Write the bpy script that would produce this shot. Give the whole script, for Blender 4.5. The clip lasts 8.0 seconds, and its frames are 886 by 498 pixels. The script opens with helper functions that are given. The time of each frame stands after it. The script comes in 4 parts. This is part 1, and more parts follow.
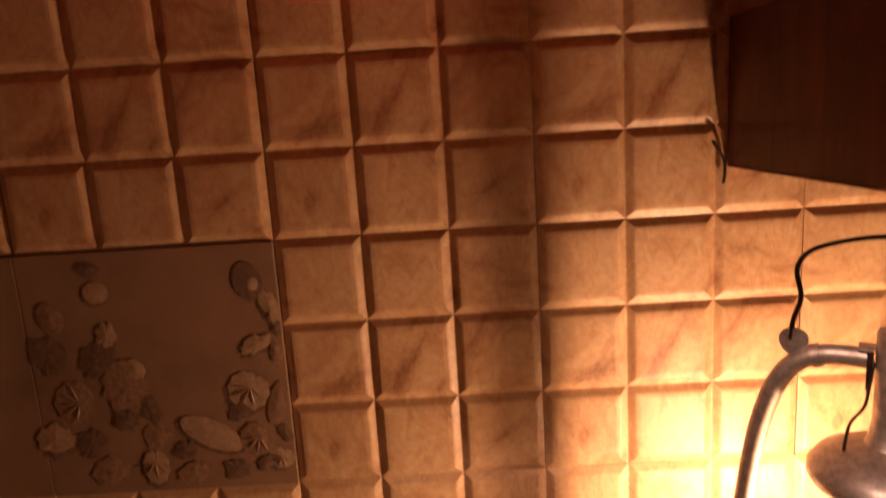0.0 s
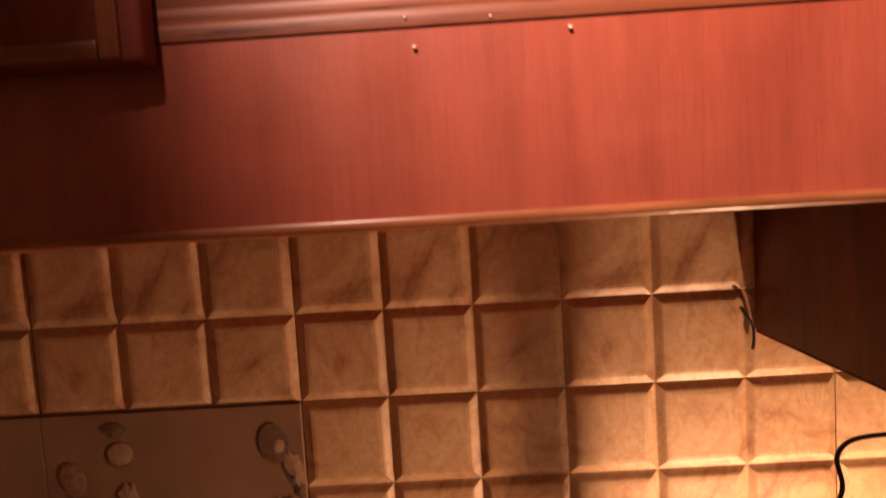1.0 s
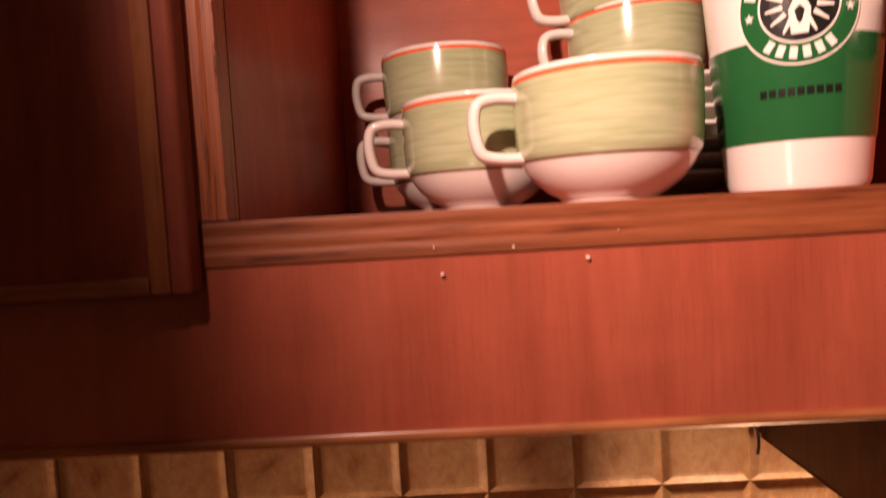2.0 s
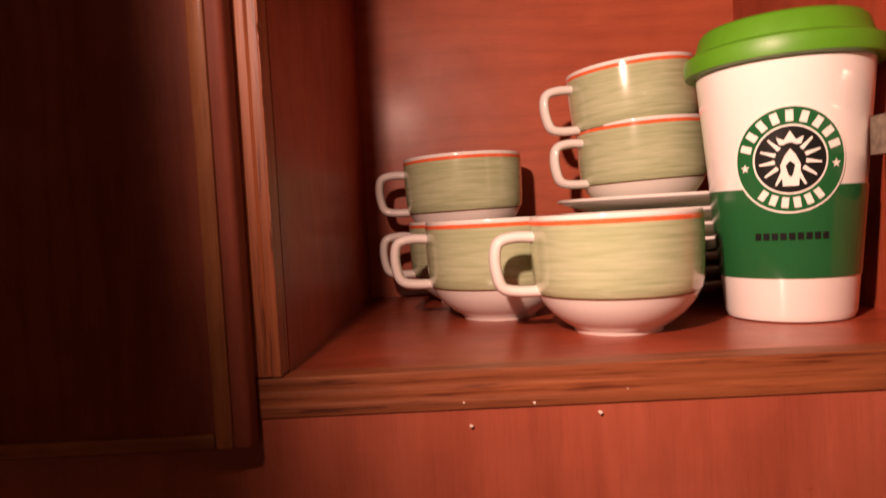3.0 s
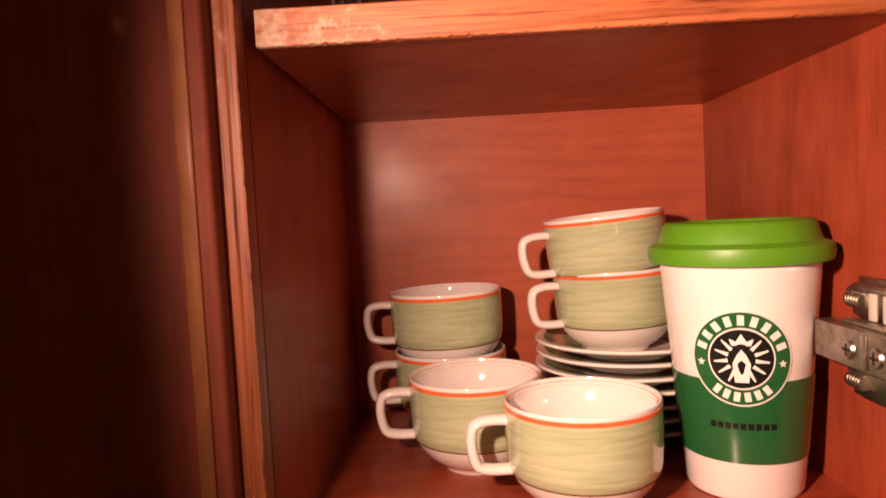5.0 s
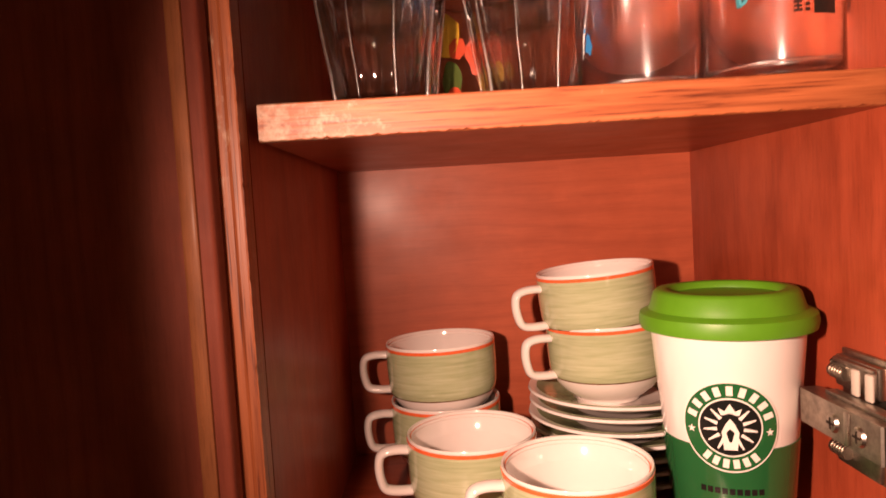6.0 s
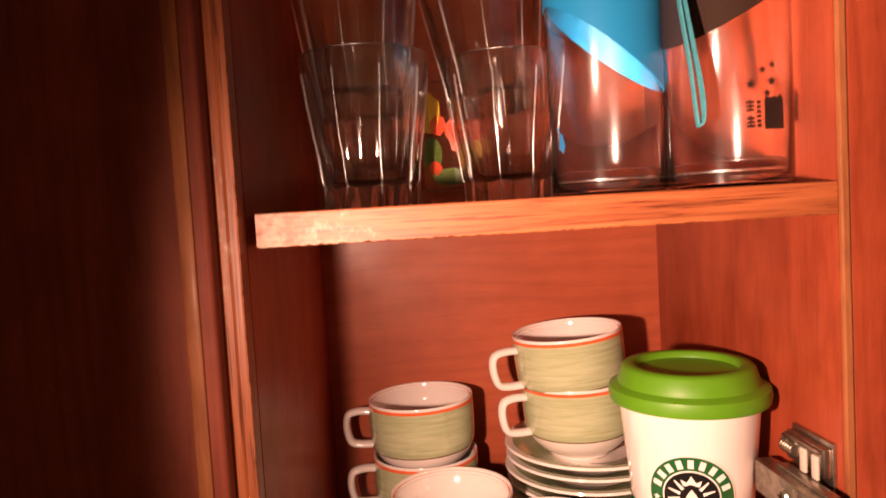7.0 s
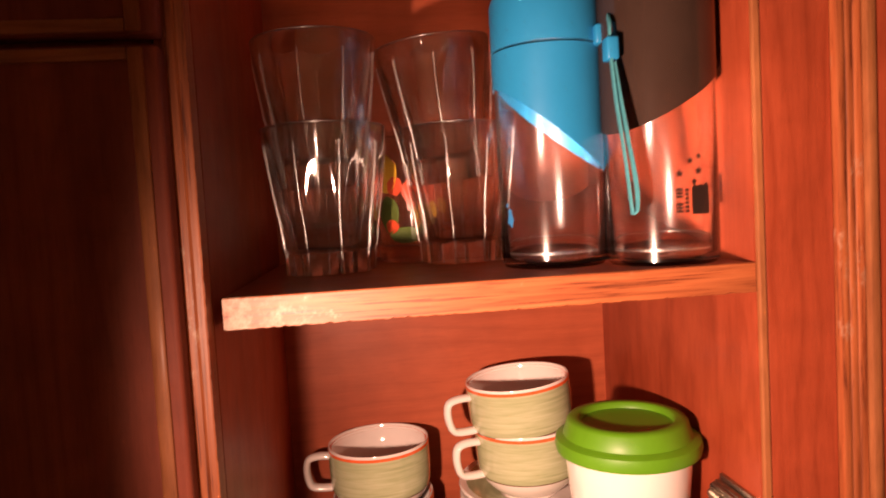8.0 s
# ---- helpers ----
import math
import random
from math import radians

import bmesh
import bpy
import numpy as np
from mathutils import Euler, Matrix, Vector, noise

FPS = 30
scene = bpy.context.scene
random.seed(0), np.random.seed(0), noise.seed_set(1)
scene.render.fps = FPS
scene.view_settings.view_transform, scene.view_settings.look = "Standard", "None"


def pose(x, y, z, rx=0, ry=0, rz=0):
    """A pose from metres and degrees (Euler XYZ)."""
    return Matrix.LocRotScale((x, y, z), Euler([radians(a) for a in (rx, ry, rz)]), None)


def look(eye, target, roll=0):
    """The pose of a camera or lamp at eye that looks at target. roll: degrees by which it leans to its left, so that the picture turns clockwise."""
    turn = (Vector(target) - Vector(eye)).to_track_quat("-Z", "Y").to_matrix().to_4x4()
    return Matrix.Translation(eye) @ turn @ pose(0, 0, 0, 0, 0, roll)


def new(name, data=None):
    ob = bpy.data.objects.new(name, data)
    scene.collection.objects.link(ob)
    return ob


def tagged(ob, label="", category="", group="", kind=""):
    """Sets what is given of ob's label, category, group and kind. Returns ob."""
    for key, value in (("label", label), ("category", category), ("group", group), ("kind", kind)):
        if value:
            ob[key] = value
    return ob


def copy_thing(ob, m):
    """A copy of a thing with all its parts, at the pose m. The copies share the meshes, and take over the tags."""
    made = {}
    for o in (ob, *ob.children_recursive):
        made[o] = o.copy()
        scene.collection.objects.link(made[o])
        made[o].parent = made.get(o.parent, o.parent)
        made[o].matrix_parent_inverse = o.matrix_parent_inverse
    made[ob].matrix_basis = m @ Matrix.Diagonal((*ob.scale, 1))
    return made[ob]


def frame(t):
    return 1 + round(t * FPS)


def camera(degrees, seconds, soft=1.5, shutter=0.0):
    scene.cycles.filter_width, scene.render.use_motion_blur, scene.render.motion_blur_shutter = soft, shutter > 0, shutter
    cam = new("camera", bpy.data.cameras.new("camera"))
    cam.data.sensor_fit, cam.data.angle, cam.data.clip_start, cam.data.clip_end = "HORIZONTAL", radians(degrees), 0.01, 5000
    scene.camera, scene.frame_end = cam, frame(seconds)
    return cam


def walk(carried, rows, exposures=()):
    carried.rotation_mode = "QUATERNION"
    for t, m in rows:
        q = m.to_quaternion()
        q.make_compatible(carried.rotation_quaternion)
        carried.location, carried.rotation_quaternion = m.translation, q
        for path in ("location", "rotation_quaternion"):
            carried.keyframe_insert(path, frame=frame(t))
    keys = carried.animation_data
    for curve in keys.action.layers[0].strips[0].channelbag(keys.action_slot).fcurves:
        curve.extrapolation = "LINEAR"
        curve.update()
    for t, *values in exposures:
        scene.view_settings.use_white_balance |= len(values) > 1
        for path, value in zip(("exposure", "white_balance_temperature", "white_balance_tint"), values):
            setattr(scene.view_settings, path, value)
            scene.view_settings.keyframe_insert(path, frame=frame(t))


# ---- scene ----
cam = camera(67.1, 8.0, soft=1.6, shutter=0.5)
PATH = [
    (0, (0.1376, -0.4983, 1.3500), (0.1283, -0.0071, 1.2569), -3.64),
    (0.5, (0.1311, -0.4930, 1.3864), (0.1217, 0.0027, 1.3218), -3.61),
    (1, (0.1259, -0.4924, 1.4198), (0.1141, 0.0058, 1.3791), -3.50),
    (1.5, (0.1227, -0.4927, 1.4488), (0.1115, 0.0059, 1.4123), -3.54),
    (2, (0.1218, -0.5026, 1.4890), (0.1095, -0.0036, 1.4602), -3.29),
    (2.2, (0.1234, -0.5064, 1.5009), (0.1096, -0.0071, 1.4785), -3.24),
    (3.3, (0.1139, -0.5355, 1.5637), (0.0996, -0.0363, 1.5403), -3.11),
    (3.5, (0.1150, -0.5371, 1.5728), (0.1025, -0.0377, 1.5501), -2.89),
    (4, (0.1253, -0.5407, 1.5960), (0.1124, -0.0414, 1.5723), -2.98),
    (4.5, (0.1299, -0.5474, 1.6224), (0.1173, -0.0482, 1.5976), -2.94),
    (6, (0.1254, -0.5567, 1.6867), (0.1249, -0.0576, 1.6578), -3.42),
    (6.5, (0.1245, -0.5687, 1.7085), (0.1314, -0.0695, 1.6801), -3.40),
    (7, (0.1213, -0.5778, 1.7340), (0.1421, -0.0790, 1.7059), -3.31),
    (7.5, (0.1188, -0.5876, 1.7539), (0.1529, -0.0896, 1.7242), -3.26),
    (8, (0.1221, -0.6000, 1.7755), (0.1757, -0.1037, 1.7465), -3.22),
]
walk(cam, [(t, look(eye, target, roll)) for t, eye, target, roll in PATH],
     exposures=[(0.0, 0.1, 6200, 13), (0.5, 0.4, 6000, 12), (1.5, 0.4, 5850, 11), (2.2, -0.05, 6000, 12), (3.5, -0.2, 6200, 12), (4.5, -0.15, 6350, 12), (6.0, 0.0, 6500, 13), (8.0, 0.18, 6950, 18)])

# ---------------------------------------------------------------- light
world = bpy.data.worlds.new("night_room")
scene.world = world
world.use_nodes = True
world.node_tree.nodes["Background"].inputs[0].default_value = (0.095, 0.062, 0.050, 1)
world.node_tree.nodes["Background"].inputs[1].default_value = 0.30
scene.view_settings.exposure = 0.0

# hand lamp beside the viewer, in front of the cupboard
torch = bpy.data.lights.new("hand_lamp", "SPOT")
torch.energy, torch.color = 17.5, (1.0, 0.60, 0.44)
torch.spot_size, torch.spot_blend, torch.shadow_soft_size = radians(104), 1.0, 0.009
TORCH = Vector((0.027, -0.530, 1.702))
new("hand_lamp", torch).matrix_world = look(TORCH, TORCH + Vector((0.42, 0.42, -0.05))) @ Matrix.Diagonal((1, 1.7, 1, 1))

# flame of the lantern
flame_light = bpy.data.lights.new("flame_light", "POINT")
flame_light.energy, flame_light.color, flame_light.shadow_soft_size = 5.8, (1.0, 0.53, 0.28), 0.006
LANTERN = (0.3860, -0.1315, 0.8970)
new("flame_light", flame_light).location = (LANTERN[0], LANTERN[1], 1.005)


# ---------------------------------------------------------------- materials
def nodes_of(name):
    m = bpy.data.materials.new(name)
    m.use_nodes = True
    nt = m.node_tree
    return m, nt, nt.nodes["Principled BSDF"]


def ramp(nt, fac, stops):
    r = nt.nodes.new("ShaderNodeValToRGB")
    while len(r.color_ramp.elements) < len(stops):
        r.color_ramp.elements.new(0.5)
    for e, (p, c) in zip(r.color_ramp.elements, stops):
        e.position, e.color = p, (*c, 1)
    nt.links.new(fac, r.inputs[0])
    return r.outputs[0]


def noise_of(nt, scale, stretch=(1, 1, 1), detail=4, rough=0.55, coord="Object", turn=(0, 0, 0), distort=0.0):
    tc, mp, n = nt.nodes.new("ShaderNodeTexCoord"), nt.nodes.new("ShaderNodeMapping"), nt.nodes.new("ShaderNodeTexNoise")
    mp.inputs["Scale"].default_value, mp.inputs["Rotation"].default_value = stretch, turn
    n.inputs["Scale"].default_value, n.inputs["Detail"].default_value, n.inputs["Roughness"].default_value = scale, detail, rough
    n.inputs["Distortion"].default_value = distort
    nt.links.new(tc.outputs[coord], mp.inputs[0])
    nt.links.new(mp.outputs[0], n.inputs["Vector"])
    return n.outputs[0]


def mix(nt, fac, a, b, kind="MIX"):
    m = nt.nodes.new("ShaderNodeMix")
    m.data_type, m.blend_type = "RGBA", kind
    for sock, v in ((m.inputs[0], fac), (m.inputs[6], a), (m.inputs[7], b)):
        if isinstance(v, (int, float)):
            sock.default_value = v
        elif isinstance(v, tuple):
            sock.default_value = (*v, 1)
        else:
            nt.links.new(v, sock)
    return m.outputs[2]


def scaled(nt, fac, lo, hi):
    m = nt.nodes.new("ShaderNodeMapRange")
    m.inputs[3].default_value, m.inputs[4].default_value = lo, hi
    nt.links.new(fac, m.inputs[0])
    return m.outputs[0]


def bump(nt, bsdf, height, strength, distance=0.001):
    b = nt.nodes.new("ShaderNodeBump")
    b.inputs["Strength"].default_value, b.inputs["Distance"].default_value = strength, distance
    nt.links.new(height, b.inputs["Height"])
    nt.links.new(b.outputs[0], bsdf.inputs["Normal"])


def wood(name, dark, mid, light, along="z", rough=0.34, streak=1.0, coat=0.25, figure=1.0, depth=1.0):
    """Varnished wood with its grain along one axis."""
    m, nt, b = nodes_of(name)
    def dim(v):
        return tuple(1 - (1 - w) * depth for w in v)

    long_ = {"x": (0.06, 1, 1), "y": (1, 0.06, 1), "z": (1, 1, 0.06)}[along]
    fine = noise_of(nt, 420 * streak, long_, 5, 0.6, distort=0.3)
    broad = noise_of(nt, 40 * streak, tuple(0.25 if v < 1 else 1 for v in long_), 3, 0.5, distort=1.2)
    cloud = noise_of(nt, 9, (1, 1, 1), 3, 0.5)
    c = ramp(nt, broad, [(0.25, dark), (0.5, mid), (0.78, light)])
    c = mix(nt, 1.0, c, ramp(nt, fine, [(0.3, dim((0.87, 0.84, 0.82))), (0.62, (1.04, 1.04, 1.04))]), "MULTIPLY")
    pores = noise_of(nt, 1150, tuple(0.045 if v < 1 else 1 for v in long_), 3, 0.7)
    c = mix(nt, 1.0, c, ramp(nt, pores, [(0.34, dim((0.82, 0.78, 0.76))), (0.47, (1.0, 1.0, 1.0)), (0.7, (1.03, 1.03, 1.03))]), "MULTIPLY")
    wv = nt.nodes.new("ShaderNodeTexWave")
    wv.wave_type, wv.bands_direction = "BANDS", "Z" if along == "x" else "X"
    wv.inputs["Scale"].default_value, wv.inputs["Distortion"].default_value = 26 * figure, 14.0
    wv.inputs["Detail"].default_value, wv.inputs["Detail Scale"].default_value = 2.0, 0.8
    wt, wm = nt.nodes.new("ShaderNodeTexCoord"), nt.nodes.new("ShaderNodeMapping")
    wm.inputs["Scale"].default_value = tuple(0.22 if v < 1 else 1 for v in long_)
    nt.links.new(wt.outputs["Object"], wm.inputs[0])
    nt.links.new(wm.outputs[0], wv.inputs["Vector"])
    c = mix(nt, 1.0, c, ramp(nt, wv.outputs["Fac"], [(0.0, dim((0.86, 0.81, 0.78))), (0.13, dim((0.96, 0.95, 0.94))), (0.30, (1.0, 1.0, 1.0)), (1.0, (1.04, 1.04, 1.04))]), "MULTIPLY")
    blot = noise_of(nt, 33, (1, 1, 1), 5, 0.6, distort=0.5)
    c = mix(nt, 1.0, c, ramp(nt, blot, [(0.3, dim((0.86, 0.84, 0.83))), (0.65, (1.06, 1.06, 1.06))]), "MULTIPLY")
    c = mix(nt, 1.0, c, ramp(nt, cloud, [(0.3, dim((0.80, 0.78, 0.76))), (0.7, (1.1, 1.1, 1.1))]), "MULTIPLY")
    nt.links.new(c, b.inputs["Base Color"])
    smear = noise_of(nt, 28, (1, 1, 1), 5, 0.65)
    nt.links.new(scaled(nt, smear, rough - 0.09, rough + 0.2), b.inputs["Roughness"])
    b.inputs["Coat Weight"].default_value, b.inputs["Coat Roughness"].default_value = coat, 0.22
    b.inputs["Specular IOR Level"].default_value = 0.28
    bump(nt, b, fine, 0.16, 0.0006)
    return m


def worn_edge(name, along, wear=1.0, tone=1.0):
    """Red-brown edge strip with dark grain lines, the varnish rubbed off in patches."""
    m, nt, b = nodes_of(name)
    long_ = {"x": (0.035, 1, 1), "z": (1, 1, 0.035)}[along]
    lines = noise_of(nt, 620, long_, 4, 0.6, distort=0.6)
    broad = noise_of(nt, 170, long_, 3, 0.5, distort=0.8)
    c = ramp(nt, lines, [(0.34, (0.14, 0.032, 0.012)), (0.45, (0.34, 0.098, 0.034)), (0.7, (0.43, 0.140, 0.052))])
    g = ramp(nt, broad, [(0.35, (0.72 * tone, 0.66 * tone, 0.62 * tone)), (0.65, (1.15 * tone, 1.1 * tone, 1.05 * tone))])
    c = mix(nt, 1.0, c, g, "MULTIPLY")
    tc = nt.nodes.new("ShaderNodeTexCoord")
    sep = nt.nodes.new("ShaderNodeSeparateXYZ")
    nt.links.new(tc.outputs["Object"], sep.inputs[0])
    patch = noise_of(nt, 95, (1, 1, 0.45 if along == "z" else 1), 6, 0.72)
    near = nt.nodes.new("ShaderNodeMapRange")
    if along == "x":
        nt.links.new(sep.outputs[0], near.inputs[0])
        near.inputs[1].default_value, near.inputs[2].default_value = 0.130, 0.052
    else:
        dist = nt.nodes.new("ShaderNodeMath")
        dist.operation = "SUBTRACT"
        dist.inputs[1].default_value = 1.735
        nt.links.new(sep.outputs[2], dist.inputs[0])
        ab = nt.nodes.new("ShaderNodeMath")
        ab.operation = "ABSOLUTE"
        nt.links.new(dist.outputs[0], ab.inputs[0])
        nt.links.new(ab.outputs[0], near.inputs[0])
        near.inputs[1].default_value, near.inputs[2].default_value = 0.10, 0.0
    near.inputs[3].default_value, near.inputs[4].default_value = 0.0, 1.0
    pm = nt.nodes.new("ShaderNodeMath")
    pm.operation = "MULTIPLY_ADD"
    nt.links.new(near.outputs[0], pm.inputs[0])
    pm.inputs[1].default_value = (0.42 if along == "x" else 0.26) * wear
    nt.links.new(patch, pm.inputs[2])
    mask = ramp(nt, pm.outputs[0], [(0.66, (0, 0, 0)), (0.80, (1, 1, 1))])
    worn = ramp(nt, noise_of(nt, 300, (1, 1, 1), 5, 0.7), [(0.35, (0.30, 0.16, 0.09)), (0.62, (0.54, 0.35, 0.24))])
    c = mix(nt, mask, c, worn)
    nt.links.new(c, b.inputs["Base Color"])
    b.inputs["Roughness"].default_value = 0.45
    bump(nt, b, lines, 0.25, 0.0006)
    return m


def plain(name, colour, rough=0.4, metal=0.0, vary=0.12, scale=60, grain=0.05, coat=0.0):
    m, nt, b = nodes_of(name)
    n = noise_of(nt, scale, (1, 1, 1), 5, 0.6)
    lo, hi = tuple(v * (1 - vary) for v in colour), tuple(min(1, v * (1 + vary)) for v in colour)
    nt.links.new(ramp(nt, n, [(0.3, lo), (0.7, hi)]), b.inputs["Base Color"])
    nt.links.new(scaled(nt, n, max(0.02, rough - 0.06), rough + 0.08), b.inputs["Roughness"])
    b.inputs["Metallic"].default_value = metal
    b.inputs["Coat Weight"].default_value = coat
    b.inputs["Coat Roughness"].default_value = 0.06
    if grain:
        bump(nt, b, noise_of(nt, scale * 8, (1, 1, 1), 3, 0.6), grain, 0.0004)
    return m


def clear(name, colour, rough, ior, tint_noise=0.0):
    m, nt, b = nodes_of(name)
    b.inputs["Base Color"].default_value = (*colour, 1)
    b.inputs["Transmission Weight"].default_value = 1.0
    b.inputs["IOR"].default_value = ior
    n = noise_of(nt, 90, (1, 1, 0.2), 4, 0.6)
    nt.links.new(scaled(nt, n, rough, rough + 0.05), b.inputs["Roughness"])
    return m


def stone_tile(name):
    """Sand-coloured glazed tile with rusty veins."""
    m, nt, b = nodes_of(name)
    info = nt.nodes.new("ShaderNodeObjectInfo")
    vein = noise_of(nt, 16, (1, 1, 1), 6, 0.62, distort=1.6)
    grain = noise_of(nt, 230, (1, 1, 1), 4, 0.6)
    c = ramp(nt, vein, [(0.30, (0.28, 0.130, 0.060)), (0.42, (0.50, 0.315, 0.165)), (0.60, (0.60, 0.42, 0.24)), (0.75, (0.46, 0.27, 0.14))])
    g = ramp(nt, grain, [(0.3, (0.84, 0.82, 0.80)), (0.7, (1.06, 1.06, 1.06))])
    c = mix(nt, 1.0, c, g, "MULTIPLY")
    thin = noise_of(nt, 48, (1, 1, 0.45), 5, 0.6, turn=(0, 0.7, 0), distort=1.2)
    c = mix(nt, 1.0, c, ramp(nt, thin, [(0.455, (1, 1, 1)), (0.50, (0.90, 0.81, 0.75)), (0.545, (1, 1, 1))]), "MULTIPLY")
    t = ramp(nt, info.outputs["Random"], [(0.0, (0.90, 0.88, 0.86)), (1.0, (1.06, 1.05, 1.04))])
    c = mix(nt, 1.0, c, t, "MULTIPLY")
    nt.links.new(c, b.inputs["Base Color"])
    nt.links.new(scaled(nt, grain, 0.38, 0.60), b.inputs["Roughness"])
    bump(nt, b, grain, 0.10, 0.0008)
    return m


def brushed_glaze(name):
    """Pale green glaze in horizontal brush strokes."""
    m, nt, b = nodes_of(name)
    s1 = noise_of(nt, 520, (0.05, 0.05, 1), 3, 0.6, distort=0.4)
    s2 = noise_of(nt, 190, (0.10, 0.10, 1), 4, 0.6, distort=0.8)
    c = ramp(nt, s1, [(0.28, (0.345, 0.395, 0.225)), (0.46, (0.420, 0.465, 0.285)), (0.7, (0.49, 0.53, 0.345))])
    d = ramp(nt, s2, [(0.34, (0.85, 0.88, 0.79)), (0.56, (1.03, 1.03, 1.0))])
    c = mix(nt, 1.0, c, d, "MULTIPLY")
    nt.links.new(c, b.inputs["Base Color"])
    b.inputs["Roughness"].default_value = 0.17
    b.inputs["Coat Weight"].default_value = 0.8
    b.inputs["Coat Roughness"].default_value = 0.05
    return m


def steel(name, colour, rough):
    m, nt, b = nodes_of(name)
    n = noise_of(nt, 160, (1, 1, 1), 6, 0.7)
    lo = tuple(v * 0.55 for v in colour)
    nt.links.new(ramp(nt, n, [(0.35, lo), (0.65, colour)]), b.inputs["Base Color"])
    nt.links.new(scaled(nt, n, rough + 0.2, rough), b.inputs["Roughness"])
    b.inputs["Metallic"].default_value = 1.0
    bump(nt, b, n, 0.15, 0.0004)
    return m


RED_D, RED_M, RED_L = (0.262, 0.047, 0.019), (0.310, 0.058, 0.024), (0.352, 0.071, 0.030)
M_RAIL = wood("cherry_rail", (0.255, 0.056, 0.030), (0.295, 0.068, 0.036), (0.325, 0.082, 0.045), "z", 0.36, 0.45, 0.3, 0.35, 0.45)
_n = M_RAIL.node_tree
_c = _n.nodes["Principled BSDF"].inputs
_n.links.new(scaled(_n, noise_of(_n, 17, (1, 1, 1), 6, 0.68, distort=0.8), 0.10, 0.62), _c["Coat Roughness"])
_c["Coat Weight"].default_value = 0.5
M_SIDE = wood("cherry_upright", RED_D, RED_M, RED_L, "z", 0.40, 0.8, 0.12, 1.0, 0.7)
M_BACK = wood("cherry_back", (0.350, 0.076, 0.032), (0.378, 0.085, 0.036), (0.404, 0.095, 0.041), "x", 0.40, 0.8, 0.10, 0.8, 0.40)
M_BOARD = wood("cherry_board", RED_D, RED_M, RED_L, "x", 0.30, 0.8)
M_DOOR = wood("dark_cherry_door", (0.170, 0.038, 0.020), (0.205, 0.047, 0.025), (0.240, 0.058, 0.031), "z", 0.60, 0.7, 0.0, 1.0, 0.6)
M_BEAD = wood("honey_bead", (0.24, 0.082, 0.030), (0.31, 0.112, 0.042), (0.36, 0.138, 0.052), "z", 0.52, 1.0, 0.05)
M_BEADX = wood("honey_bead_level", (0.24, 0.082, 0.030), (0.33, 0.122, 0.044), (0.40, 0.155, 0.058), "x", 0.32, 1.0)
M_EDGEX = worn_edge("edge_strip_level", "x", 0.72)
# unworn copy; tone 0.62 puts the weaker light on the bottom strip into its colour
M_EDGE0 = worn_edge("edge_strip_sound_dim", "x", -0.5, 0.62)
M_EDGEZ2 = worn_edge("edge_strip_upright_scuffed", "z", 0.55)
M_EDGEZ = worn_edge("edge_strip_upright", "z", 0.45, 0.85)
M_HOOD = wood("dark_hood_panel", (0.080, 0.020, 0.010), (0.115, 0.029, 0.014), (0.150, 0.040, 0.019), "z", 0.4, 0.7, 0.1)
M_TILE = stone_tile("sand_tile")
M_GROUT = plain("grout", (0.46, 0.34, 0.22), 0.8, vary=0.25)
M_DECOR = plain("decor_tile", (0.25, 0.155, 0.095), 0.3, vary=0.2, scale=14)
M_SHELL = plain("shell_cream", (0.36, 0.245, 0.155), 0.35, vary=0.25, scale=200)
M_SHELL2 = plain("shell_brown", (0.255, 0.155, 0.095), 0.4, vary=0.4, scale=240)
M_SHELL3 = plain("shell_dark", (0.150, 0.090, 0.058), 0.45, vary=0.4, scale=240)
# unseen walls and ceiling, made pale to bounce light into the shadows
M_WALL = plain("room_wall", (0.74, 0.66, 0.56), 0.8, vary=0.1, scale=8)
M_FLOOR = plain("room_floor", (0.30, 0.20, 0.13), 0.5, vary=0.2, scale=10)
M_COUNTER = plain("counter_stone", (0.14, 0.10, 0.08), 0.25, vary=0.3, scale=120)
M_CHINA = plain("white_china", (0.80, 0.745, 0.70), 0.09, vary=0.015, grain=0.0, coat=0.5)
M_GREEN = brushed_glaze("green_brushed_glaze")
M_ORANGE = plain("orange_rim_glaze", (0.78, 0.14, 0.045), 0.12, vary=0.10, scale=200, grain=0.0, coat=0.4)
M_BROWNLINE = plain("brown_glaze_line", (0.16, 0.075, 0.035), 0.15, vary=0.2, grain=0.0, coat=0.4)
M_BAND = plain("bottle_green_print", (0.016, 0.105, 0.030), 0.16, vary=0.06, grain=0.0, coat=0.3)
M_BLACK = plain("black_print", (0.010, 0.011, 0.010), 0.25, vary=0.1, grain=0.0)
M_WHITE = plain("white_print", (0.80, 0.76, 0.70), 0.2, vary=0.02, grain=0.0)
M_LID = plain("green_silicone", (0.090, 0.270, 0.010), 0.42, vary=0.05, scale=90, grain=0.03)
M_GLASS = clear("drinking_glass", (0.96, 0.98, 0.97), 0.0, 1.48)
_g = M_GLASS.node_tree.nodes["Principled BSDF"].inputs
_g["Coat Weight"].default_value, _g["Coat Roughness"].default_value, _g["Coat IOR"].default_value = 0.8, 0.015, 1.6
_t = M_GLASS.node_tree
_thin, _both = _t.nodes.new("ShaderNodeBsdfTransparent"), _t.nodes.new("ShaderNodeMixShader")
_thin.inputs[0].default_value = (0.97, 0.985, 0.975, 1)
_both.inputs[0].default_value = 0.76
_t.links.new(_thin.outputs[0], _both.inputs[1])
_t.links.new(_t.nodes["Principled BSDF"].outputs[0], _both.inputs[2])
